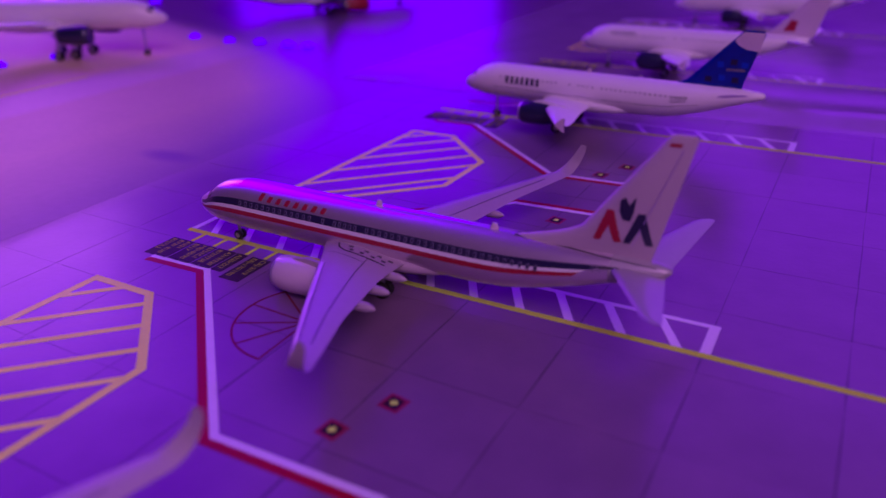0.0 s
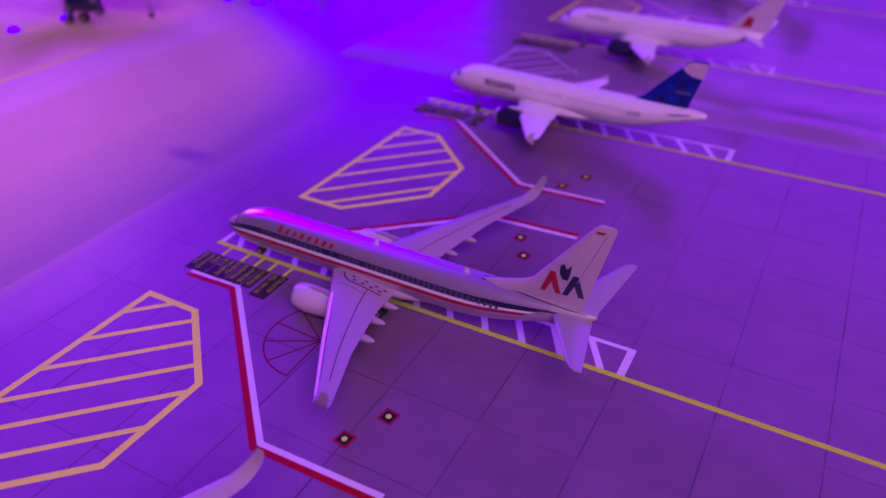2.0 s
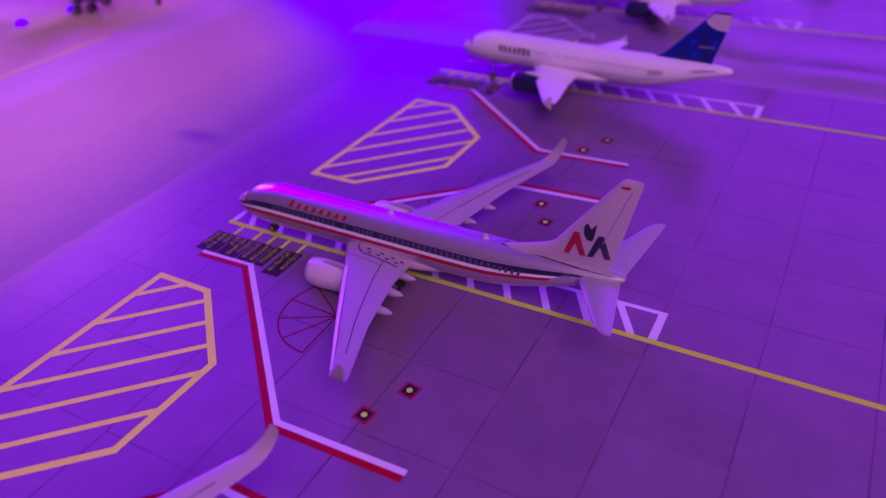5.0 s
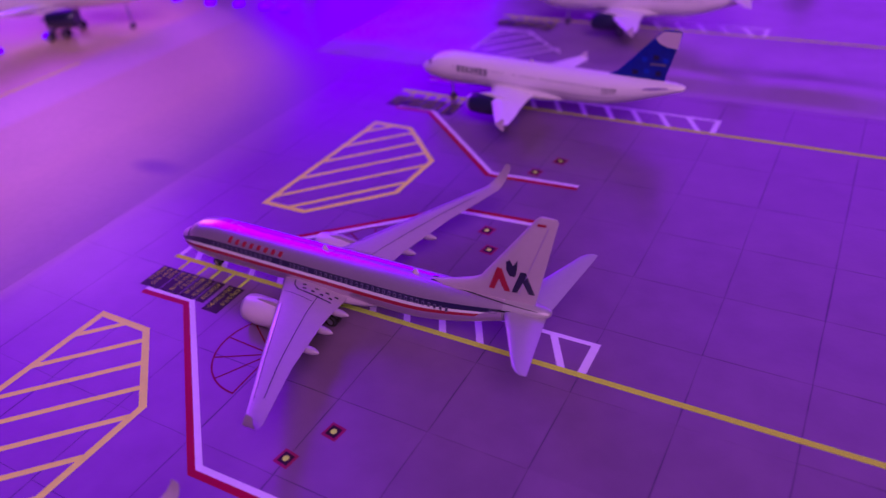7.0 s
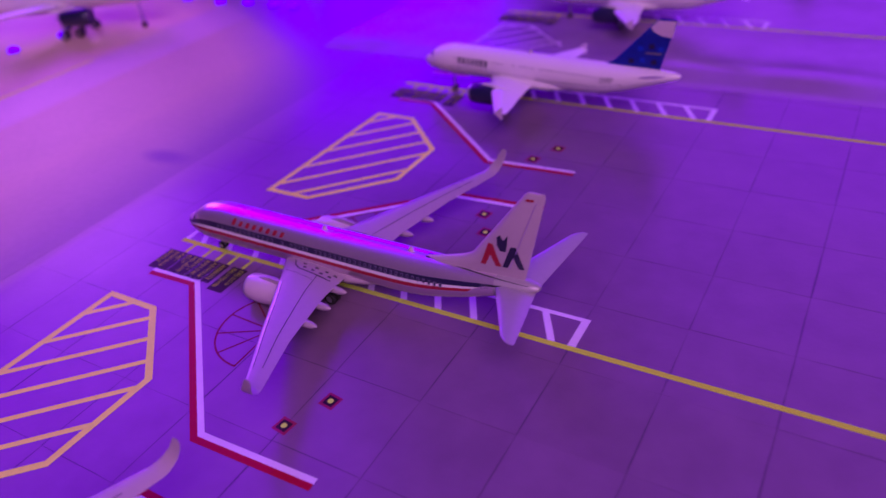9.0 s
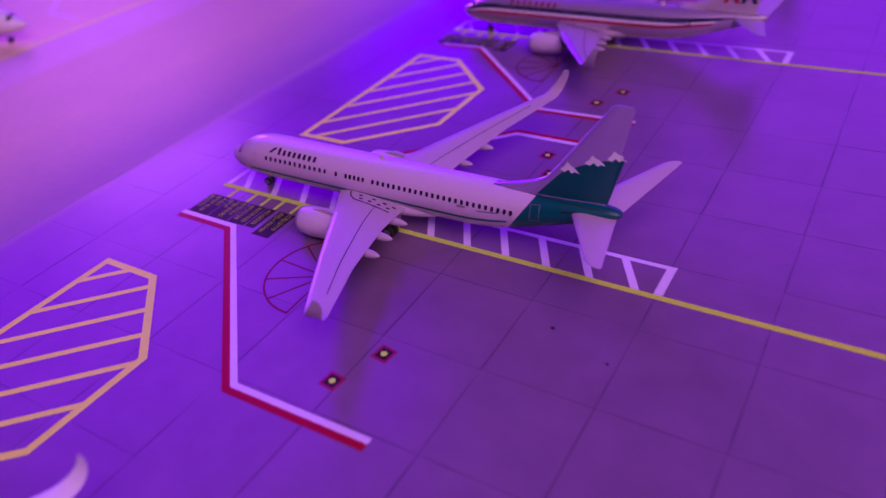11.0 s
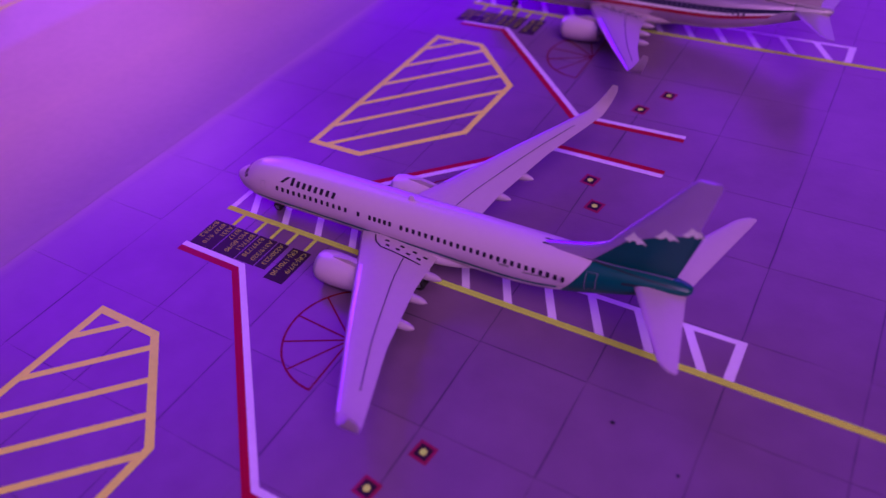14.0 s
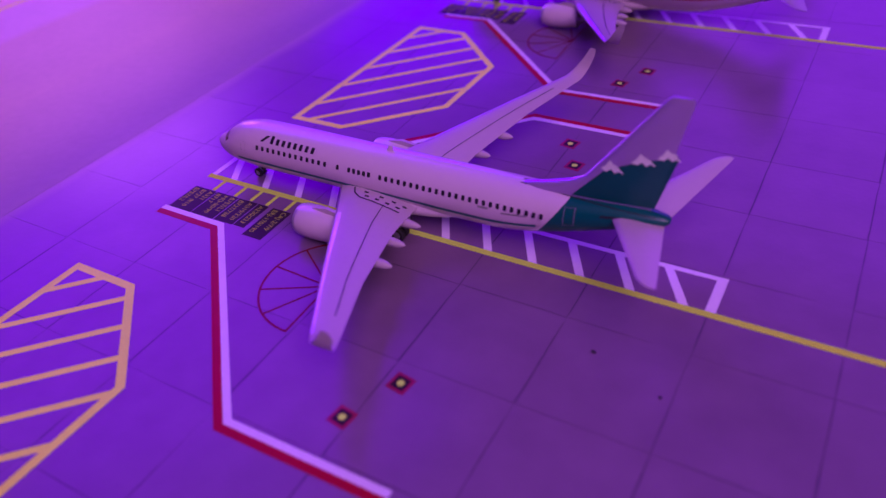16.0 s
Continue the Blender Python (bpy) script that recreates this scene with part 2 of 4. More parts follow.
for lx, ly in ((-900, -650), (650, -650), (-900, 950), (650, 950)):
    o = new("leg", leg)
    o.parent = table
    o.location = (lx * MM, ly * MM, 0)

# ---- the printed mat: apron slabs, taxiway and shoulder ----
ground = tagged(part("ground", box(-920, -560, -1.2, 660, 1060, -0.03), M_JOINT),
                "printed vinyl mat of an airport apron, lying flat", "mat", kind="structure")
def banded_print():
    """Printed bands along the taxiway, from the apron's edge outwards, with soft edges."""
    m = material("taxiway_print", (0.5, 0.34, 0.33), 0.48, spec=0.3, bump=0.1, bscale=900)
    nt = m.node_tree
    b = nt.nodes["Principled BSDF"]
    geo = nt.nodes.new("ShaderNodeNewGeometry")
    sep = nt.nodes.new("ShaderNodeSeparateXYZ")
    nt.links.new(geo.outputs["Position"], sep.inputs[0])
    n = nt.nodes.new("ShaderNodeTexNoise")
    n.inputs["Scale"].default_value = 9.0
    nt.links.new(geo.outputs["Position"], n.inputs["Vector"])
    wob = nt.nodes.new("ShaderNodeMath")
    wob.operation, wob.inputs[1].default_value = "MULTIPLY_ADD", 0.005
    nt.links.new(n.outputs["Fac"], wob.inputs[0])
    nt.links.new(sep.outputs["X"], wob.inputs[2])
    mr = nt.nodes.new("ShaderNodeMapRange")
    mr.inputs["From Min"].default_value, mr.inputs["From Max"].default_value = -0.094, -0.294
    nt.links.new(wob.outputs[0], mr.inputs["Value"])
    ramp = nt.nodes.new("ShaderNodeValToRGB")
    e = ramp.color_ramp.elements
    e[0].position, e[0].color = 0.0, (0.33, 0.25, 0.27, 1)
    e[1].position, e[1].color = 1.0, (0.62, 0.54, 0.32, 1)
    for p, c in ((0.08, (0.46, 0.36, 0.26)), (0.20, (0.63, 0.52, 0.25)), (0.405, (0.66, 0.55, 0.26)), (0.43, (0.69, 0.57, 0.39)),
                 (0.54, (0.69, 0.57, 0.41)), (0.58, (0.77, 0.65, 0.28)), (0.72, (0.70, 0.60, 0.28))):
        q = e.new(p)
        q.color = (*c, 1)
    nt.links.new(mr.outputs["Result"], ramp.inputs["Fac"])
    old = b.inputs["Base Color"].links[0].from_node
    nt.links.new(ramp.outputs["Color"], old.inputs[0])
    return m


def edge_factor(nt):
    """0 on the apron, 1 on the taxiway; the change of colour bends away behind the stands."""
    def calc(op, a, c):
        n = nt.nodes.new("ShaderNodeMath")
        n.operation = op
        for k, v in enumerate((a, c)):
            if isinstance(v, float):
                n.inputs[k].default_value = v
            else:
                nt.links.new(v, n.inputs[k])
        return n.outputs[0]

    geo = nt.nodes.new("ShaderNodeNewGeometry")
    sep = nt.nodes.new("ShaderNodeSeparateXYZ")
    nt.links.new(geo.outputs["Position"], sep.inputs[0])
    bend = calc("MAXIMUM", calc("SUBTRACT", sep.outputs["Y"], 0.045), 0.0)
    bend = calc("MULTIPLY", calc("MULTIPLY", bend, bend), 9.0)
    n = nt.nodes.new("ShaderNodeTexNoise")
    n.inputs["Scale"].default_value = 14.0
    nt.links.new(geo.outputs["Position"], n.inputs["Vector"])
    wob = calc("MULTIPLY", calc("SUBTRACT", n.outputs["Fac"], 0.5), 0.008)
    place = calc("ADD", calc("ADD", sep.outputs["X"], bend), wob)

    def fade(x0, x1, most):
        m = nt.nodes.new("ShaderNodeMapRange")
        m.interpolation_type = "SMOOTHSTEP"
        m.inputs["From Min"].default_value, m.inputs["From Max"].default_value, m.inputs["To Max"].default_value = x0, x1, most
        nt.links.new(place, m.inputs["Value"])
        return m.outputs["Result"]

    # the edge is crisp beside the near stands and softens farther off
    wide = calc("ADD", calc("MULTIPLY", calc("MAXIMUM", calc("ADD", sep.outputs["Y"], 0.01), 0.0), 0.4), 0.004)
    crisp = calc("SUBTRACT", 0.5, calc("DIVIDE", calc("ADD", place, 0.0905), wide))
    crisp = calc("MINIMUM", calc("MAXIMUM", crisp, 0.0), 1.0)
    both = calc("ADD", calc("MULTIPLY", crisp, 0.75), fade(-0.070, -0.090, 0.25))
    # the soft oval stain on the edge
    dx = calc("DIVIDE", calc("ADD", sep.outputs["X"], 0.1043), 0.0105)
    dy = calc("DIVIDE", calc("SUBTRACT", sep.outputs["Y"], 0.029), 0.0046)
    far = calc("POWER", calc("ADD", calc("MULTIPLY", dx, dx), calc("MULTIPLY", dy, dy)), 0.5)
    far = calc("ADD", far, calc("MULTIPLY", calc("SUBTRACT", n.outputs["Fac"], 0.5), 0.8))
    st = nt.nodes.new("ShaderNodeMapRange")
    st.interpolation_type = "SMOOTHSTEP"
    st.inputs["From Min"].default_value, st.inputs["From Max"].default_value = 1.25, 0.2
    st.inputs["To Max"].default_value = 0.75
    nt.links.new(far, st.inputs["Value"])
    return both, st.outputs["Result"]


def faded_edge(m, apron=None, taxi=None, rough=0.28):
    """The apron's colour fades softly into the taxiway's along its edge."""
    nt = m.node_tree
    b = nt.nodes["Principled BSDF"]
    fac, stain = edge_factor(nt)
    own = b.inputs["Base Color"].links[0].from_socket
    mix = nt.nodes.new("ShaderNodeMix")
    mix.data_type = "RGBA"
    for sock, color in ((mix.inputs["A"], apron), (mix.inputs["B"], taxi)):
        if color:
            sock.default_value = (*color, 1)
        else:
            nt.links.new(own, sock)
    nt.links.new(fac, mix.inputs["Factor"])
    spot = nt.nodes.new("ShaderNodeMix")
    spot.data_type = "RGBA"
    nt.links.new(mix.outputs["Result"], spot.inputs["A"])
    spot.inputs["B"].default_value = (0.19, 0.11, 0.26, 1)
    nt.links.new(stain, spot.inputs["Factor"])
    nt.links.new(spot.outputs["Result"], b.inputs["Base Color"])
    rr = nt.nodes.new("ShaderNodeMapRange")
    rr.inputs["To Min"].default_value, rr.inputs["To Max"].default_value = rough, 0.46
    nt.links.new(fac, rr.inputs["Value"])
    nt.links.new(rr.outputs["Result"], b.inputs["Roughness"])


M_TAXI = banded_print()
faded_edge(M_TAXI, apron=(0.195, 0.119, 0.205))
faded_edge(M_APRON, taxi=(0.36, 0.27, 0.27))
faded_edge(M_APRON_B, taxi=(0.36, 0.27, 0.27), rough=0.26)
faded_edge(M_JOINT, taxi=(0.36, 0.27, 0.27), rough=0.4)
tagged(part("taxiway", box(-920, -560, -0.12, -92.5, 1060, 0.0), M_TAXI), "pinkish taxiway printed on the mat in soft bands", "taxiway",
       kind="structure")
tagged(part("taxi_line", box(-209.4, -560, 0.0, -207.2, 85, 0.03), M_HATCH), "faded yellow taxi line printed on the mat",
       "marking", kind="structure")
tagged(part("taxi_mark", band([(-330.0, 54.4), (-238.6, -32.4), (-220.6, -33.4)], -0.9, 0.9, 0.0, 0.03), M_LINE_W), "white angled mark printed on the taxiway", "marking",
       kind="structure")

Z0, Z1 = 0.0, 0.05


def stripe_text(body, x, y, size, parent, z):
    cu = bpy.data.curves.new("text", "FONT")
    cu.body, cu.size, cu.align_x, cu.align_y, cu.extrude = body, size * MM, "LEFT", "CENTER", 0.00001
    cu.materials.append(M_TEXT)
    o = new("text", cu)
    o.parent = parent
    o.matrix_basis = pose(x * MM, y * MM, z * MM, 0, 0, -90)
    return o


BOARDS = [(-63.1, -57.5, -11.9, ["A321", "B737 9/10", "B757/L2"]),
          (-57.2, -51.7, -11.8, ["B757/L1", "MD-80/90", "B717"]),
          (-51.4, -46.8, -11.7, ["A319/320", "B737/738"]),
          (-46.5, -44.0, -11.6, ["A220/223"]),
          (-42.9, -38.5, -13.3, ["CRJ-2/7/9", "ERJ-170/190"])]


def stand_marking(y, near, far, z=0.0, tail=150.0, boards=True, sc=1.0, dx=0.0, bounds=True, turn=0.0, arcs=True, rungs=12):
    """One aircraft stand: lead-in line, ladder, type boards, red and white boundary, lights and engine arcs."""
    s = tagged(empty("stand_marking", 0, y, z, turn), "aircraft stand markings printed on the mat, yellow lead-in line and white ladder",
               "stand marking", "stands along the apron", "structure")
    part("lead_in_line", box(-63.6, -0.62, Z0, tail, 0.62, Z1), M_LINE_Y, s, "yellow lead-in line")
    part("ladder_rail", box(-63.4 if rungs > 11 else 34.0 - 8.27 * rungs, 8.2, Z0, 38.4, 9.2, Z1), M_LINE_W, s, "white ladder rail")
    rung = finish("ladder_rung", slab_poly([(-0.8, 0.62), (0.8, 0.62), (-3.5, 8.2), (-5.1, 8.2)], Z0, Z1), M_LINE_W)
    for k in range(rungs):
        o = new("ladder_rung", rung)
        o.parent, o.location = s, ((33.6 - 8.27 * k) * MM, 0, 0)
    part("ladder_end", slab_poly([(36.8, 0.62), (38.4, 0.62), (38.4, 8.2), (36.8, 8.2)], Z0, Z1), M_LINE_W, s)
    if rungs > 11:
        part("ladder_end", slab_poly([(-63.4, 0.62), (-62.2, 0.62), (-62.2, 8.2), (-63.4, 8.2)], Z0, Z1), M_LINE_W, s)
    if boards:
        stub = finish("stop_bar", box(-0.38, -4.1, Z0, 0.38, -0.62, Z1), M_LINE_Y)
        for x in (-58.6, -52.9, -48.8, -44.8, -40.3):
            o = new("stop_bar", stub)
            o.parent, o.location = s, (x * MM, 0, 0)
        for x0, x1, y1, rows in BOARDS:
            b = part("type_board", box(x0, y1, Z0, x1, -4.3, Z1), M_BOARD, s, "black board with yellow aircraft type codes")
            w = (x1 - x0) / len(rows)
            for i, row in enumerate(rows):
                stripe_text(row, x1 - w * (i + 0.5) - 0.1, -4.7, 1.5, b, Z1 + 0.02)
    for line, side in ((near, -1), (far, 1)) if bounds else ():
        part("boundary_line", band(line, 0, 1.2, Z0, Z1), M_LINE_W, s, "white boundary line")
        part("boundary_line", band(line, -1.35, 0, Z0, Z1), M_LINE_R, s, "red boundary line")
    sq = finish("light_square", box(-1.6, -1.6, Z0, 1.6, 1.6, Z1), M_SQUARE)
    core = finish("light_core", box(-1.1, -1.1, Z1, 1.1, 1.1, Z1 + 0.03), M_BOARD)
    dot = finish("light_dot", slab_poly([(0.58 * math.cos(a), 0.58 * math.sin(a)) for a in (2 * math.pi * i / 16 for i in range(16))],
                                        Z1 + 0.03, Z1 + 0.06), M_DOT)
    for x, yy, r in ((3.0, -31.4 * sc, -8), (-1.0, -40.0 * sc, -8), (3.9, 31.5 * sc, -8), (0.0, 39.0 * sc, -8)):
        q = new("light_square", sq)
        q.parent, q.matrix_basis = s, pose((x + dx) * MM, yy * MM, 0, 0, 0, r)
        c = new("light_core", core)
        c.parent = q
        d = new("light_dot", dot)
        d.parent = q
    for side in (-1, 1) if arcs else ():
        cx, cy, R = -19.2, 18.6 * side, 11.5
        bm = bmesh.new()
        ang = [math.radians(-side * (88 + 184 * i / 30)) for i in range(31)]
        band([(cx + R * math.cos(a), cy + R * math.sin(a)) for a in ang], -0.19, 0.19, Z0, Z1, bm=bm)
        for a in (math.radians(-side * v) for v in (90, 115, 146, 177, 208, 240, 271)):
            e = (cx + R * math.cos(a), cy + R * math.sin(a))
            band([(cx, cy), e], -0.16, 0.16, Z0, Z1 - 0.01 + 0.002 * abs(a), bm=bm)
        part("engine_arc", bm, M_THIN_R, s, "thin red engine safety arc")
    return s


def hatch_marking(x, y, z=0.0, h=57.5, mat=M_HATCH, first=1.2, right=0.0):
    """The yellow six-sided hatched area between two stands."""
    s = tagged(empty("hatch_marking", x, y, z), "orange-yellow hatched no-parking area printed on the mat", "hatched area",
               "hatched areas along the apron", "structure")
    k = h - 57.5
    P = [(first, 0), (14.6 + right, 0), (31.8 + right, -16.8 - right), (31.6 + right, -40.0 - k), (13.9, -57.4 - k), (0, -57.5 - k)]
    part("outline", band(P, -1.5, 0, Z0, Z1, closed=True), mat, s)
    for i in range(6):
        c = -9.5 - 10.25 * i
        # line y = x + c, cut by the outline
        pts = []
        for j in range(6):
            a, b = P[j], P[(j + 1) % 6]
            fa, fb = a[1] - a[0] - c, b[1] - b[0] - c
            if fa * fb < 0:
                t = fa / (fa - fb)
                pts.append((a[0] + (b[0] - a[0]) * t, a[1] + (b[1] - a[1]) * t))
        if len(pts) == 2:
            pts.sort()
            (ax, ay), (bx, by) = pts
            part("stripe", band([(ax + 0.7, ay + 0.7), (bx - 0.7, by - 0.7)], -0.62, 0.62, Z0, Z1 - 0.012), mat, s)
    return s


NEAR0 = [(-64, -13.1), (-49.0, -13.2), (-15.2, -48.2), (11.4, -47.9)]
FAR0 = [(12.6, 46.7), (-11.5, 46.9), (-47.0, 12.5), (-62, 12.5)]
NEAR1 = [(-60.4, -12.9), (-47.2, -12.5), (-12.5, -46.5), (12.5, -46.0)]
FAR1 = [(13.4, 44.2), (-10.5, 43.0), (-47.0, 11.5), (-60, 11.5)]
NEAR2 = [(-58.5, -12.4), (-46.2, -12.0), (-10.8, -42.6), (13.6, -41.4)]
stand_marking(-109.9, NEAR0, FAR0)
stand_marking(-3.2, NEAR1, FAR1, sc=0.953, dx=1.0, turn=0.25)
stand_marking(101.9, NEAR2, FAR1, tail=110, sc=0.94, dx=1.3, arcs=False, rungs=8)
hatch_marking(-65.6, -142.0, first=0.6, right=0.6)
hatch_marking(-63.1, -26.0, first=0.2)
hatch_marking(-60.2, 77.4, h=53.6)

# ---- the second mat, laid over the end of the first, with its curled edge ----
bm = bmesh.new()
prof = [(125.0, 0.06), (129.0, 0.5), (133.5, 1.9), (138.0, 2.5), (144.5, 1.7), (152.0, 0.7), (162.0, 0.35), (169.0, 0.9), (176.0, 0.4), (188.0, 0.35), (1040.0, 0.35)]
xs = [-118 + 8 * i for i in range(62)]
rings = []
for i, x in enumerate(xs):
    w = min(1.0, max(0.3, (x + 60) / 75)) * (0.75 + 0.35 * math.sin(x * 0.045) + 0.2 * math.sin(x * 0.11 + 1))
    top = [(x, yy + 0.8 * math.sin(x * 0.03), 0.06 + (zz - 0.06) * (w if yy < 182 else 1)) for yy, zz in prof]
    bot = [(x, yy, 0.03) for yy, zz in reversed(prof)]
    rings.append(top + bot)
loft(rings, bm=bm)
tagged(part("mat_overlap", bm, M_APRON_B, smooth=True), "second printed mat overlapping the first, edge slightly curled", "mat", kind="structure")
stand_marking(183.6, NEAR1, FAR1, z=0.36, bounds=False, arcs=False, rungs=8)
stand_marking(290.4, NEAR1, FAR1, z=0.36, arcs=False)
hatch_marking(-60, 168.0, z=0.37, h=34, mat=M_HATCH_SHEEN)
hatch_marking(-62, 267.0, z=0.36)


# ---- model airliners ----
FUS = [(-0.2, 6.9, 6.3, 0.25), (0.4, 7.6, 5.5, 1.05), (1.5, 8.4, 4.9, 1.9), (3.0, 9.2, 4.4, 2.75), (4.9, 10.6, 3.9, 3.5), (7.0, 11.75, 3.6, 4.1),
       (10.0, 12.55, 3.4, 4.5), (13, 12.9, 3.3, 4.65), (40, 12.9, 3.3, 4.65), (60, 12.9, 3.3, 4.65), (67, 12.9, 3.9, 4.5),
       (75, 12.9, 5.8, 3.8), (83, 12.85, 8.3, 2.7), (88, 12.65, 9.9, 1.8), (90.4, 12.3, 10.7, 1.1), (91, 11.9, 11.2, 0.6)]
LENGTH = 91.0


class Body:
    """The fuselage's surface: a point at a distance from the nose and an angle from the top towards the side."""

    def __init__(self, length):
        self.k = length / LENGTH

    def ring(self, x):
        t, b, w = smooth_table(FUS, x / self.k)
        return (t + b) / 2, (t - b) / 2, w

    def at(self, x, deg, off=0.0, side=-1):
        c, h, w = self.ring(x)
        a = math.radians(deg)
        n = Vector((0, side * math.sin(a) / max(w, 0.1), math.cos(a) / max(h, 0.1))).normalized()
        return Vector((x, side * w * math.sin(a), c + h * math.cos(a))) + n * off

    def patch(self, outline, off=0.06, side=-1, bm=None, thick=0.05):
        """A decal plate from an outline of (x, degrees), laid on the skin."""
        bm = bm or bmesh.new()
        hi = [bm.verts.new(self.at(x, d, off, side)) for x, d in outline]
        lo = [bm.verts.new(self.at(x, d, off - thick, side)) for x, d in outline]
        bm.faces.new(hi)
        for i in range(len(hi)):
            j = (i + 1) % len(hi)
            bm.faces.new((lo[i], lo[j], hi[j], hi[i]))
        return bm

    def strip(self, x0, x1, d0, d1, off=0.05, side=-1, step=1.0, slant=0.0, bm=None):
        """A long decal band between two angles."""
        bm = bm or bmesh.new()
        n = max(2, int((x1 - x0) / step))
        A, B = [], []
        for i in range(n + 1):
            x = x0 + (x1 - x0) * i / n
            A.append(bm.verts.new(self.at(x + (slant if i == n else 0), d0, off, side)))
            B.append(bm.verts.new(self.at(x, d1, off, side)))
        for i in range(n):
            bm.faces.new((A[i], A[i + 1], B[i + 1], B[i]))
        return bm


def foil(xle, y, z, chord, thick, n=9):
    """A closed airfoil section lying along x."""
    up, lo = [], []
    for i in range(n):
        u = 0.5 * (1 - math.cos(math.pi * i / (n - 1)))
        t = 5 * thick * (0.2969 * math.sqrt(u) - 0.126 * u - 0.3516 * u * u + 0.2843 * u**3 - 0.1015 * u**4)
        up.append((xle + chord * u, y, z + t * 1.5 + 0.02))
        lo.append((xle + chord * u, y, z - t * 0.6 - 0.02))
    return up + lo[::-1]


def fin_section(xle, z, chord, thick, n=9):
    a, b = [], []
    for i in range(n):
        u = 0.5 * (1 - math.cos(math.pi * i / (n - 1)))
        t = 5 * thick * (0.2969 * math.sqrt(u) - 0.126 * u - 0.3516 * u * u + 0.2843 * u**3 - 0.1015 * u**4)
        a.append((xle + chord * u, t + 0.02, z))
        b.append((xle + chord * u, -t - 0.02, z))
    return a + b[::-1]


def foil_up(x, z, chord, thick):
    return fin_section(x, z, chord, thick)


def lerp_rows(rows, y):
    for a, b in zip(rows, rows[1:]):
        if y <= b[0]:
            t = (y - a[0]) / (b[0] - a[0])
            return [p + (q - p) * t for p, q in zip(a, b)]
    return list(rows[-1])


# a smaller jet's wing and fin
WING_S = [(0.0, 25.0, 4.6, 17.5, 2.4), (4.4, 27.4, 4.7, 14.6, 2.0), (9.0, 30.2, 4.9, 12.2, 1.7), (14.0, 33.0, 5.0, 10.0, 1.3),
          (22.0, 38.2, 5.2, 6.6, 0.8), (27.0, 41.6, 5.4, 4.0, 0.45)]
FIN_S = [(12.4, 61.5, 17.6, 0.5), (13.2, 64.3, 15.0, 0.7), (14.2, 66.0, 13.5, 0.95), (26.0, 77.2, 5.7, 0.5), (26.9, 78.1, 4.5, 0.25)]
# span position, leading edge, height, chord, thickness
WING = [(0.0, 30.1, 4.9, 18.9, 2.5), (4.6, 32.8, 5.3, 16.1, 2.2), (9.0, 35.6, 5.9, 13.7, 1.9), (14.0, 38.7, 6.6, 11.4, 1.5),
        (28.0, 47.3, 8.6, 6.8, 0.95), (41.6, 56.0, 10.6, 3.6, 0.5)]
FIN = [(12.4, 66.0, 22.0, 2.3), (13.0, 67.4, 20.6, 2.2), (14.0, 71.2, 17.1, 2.15), (15.2, 75.0, 13.6, 2.1), (16.4, 77.4, 11.5, 2.05),
       (30.9, 88.4, 3.9, 0.95), (31.5, 89.1, 2.9, 0.45)]


def wheel(parent, x, y, r, w, hub=M_METAL):
    """A tyre with rounded shoulders and a hub."""
    rings = []
    for yy, rr in ((-w / 2, r * 0.55), (-w / 2, r * 0.85), (-w * 0.3, r), (w * 0.3, r), (w / 2, r * 0.85), (w / 2, r * 0.55)):
        rings.append([(x + rr * math.cos(a), y + yy, r + rr * math.sin(a)) for a in (2 * math.pi * i / 16 for i in range(16))])
    t = part("wheel", loft(rings), M_RUBBER, parent, smooth=True)
    hubs = []
    for yy, rr in ((-w * 0.53, r * 0.35), (-w * 0.50, r * 0.54), (w * 0.50, r * 0.54), (w * 0.53, r * 0.35)):
        hubs.append([(x + rr * math.cos(a), y + yy, r + rr * math.sin(a)) for a in (2 * math.pi * i / 14 for i in range(14))])
    part("hub", loft(hubs), hub, t, "pale metal hub", smooth=True)


def turned(profile, cx, cy, cz, n=24):
    """A round body along x from rows (x, radius)."""
    return loft([[(cx + x, cy + r * math.cos(a), cz + r * math.sin(a)) for a in (2 * math.pi * i / n for i in range(n))]
                 for x, r in profile])


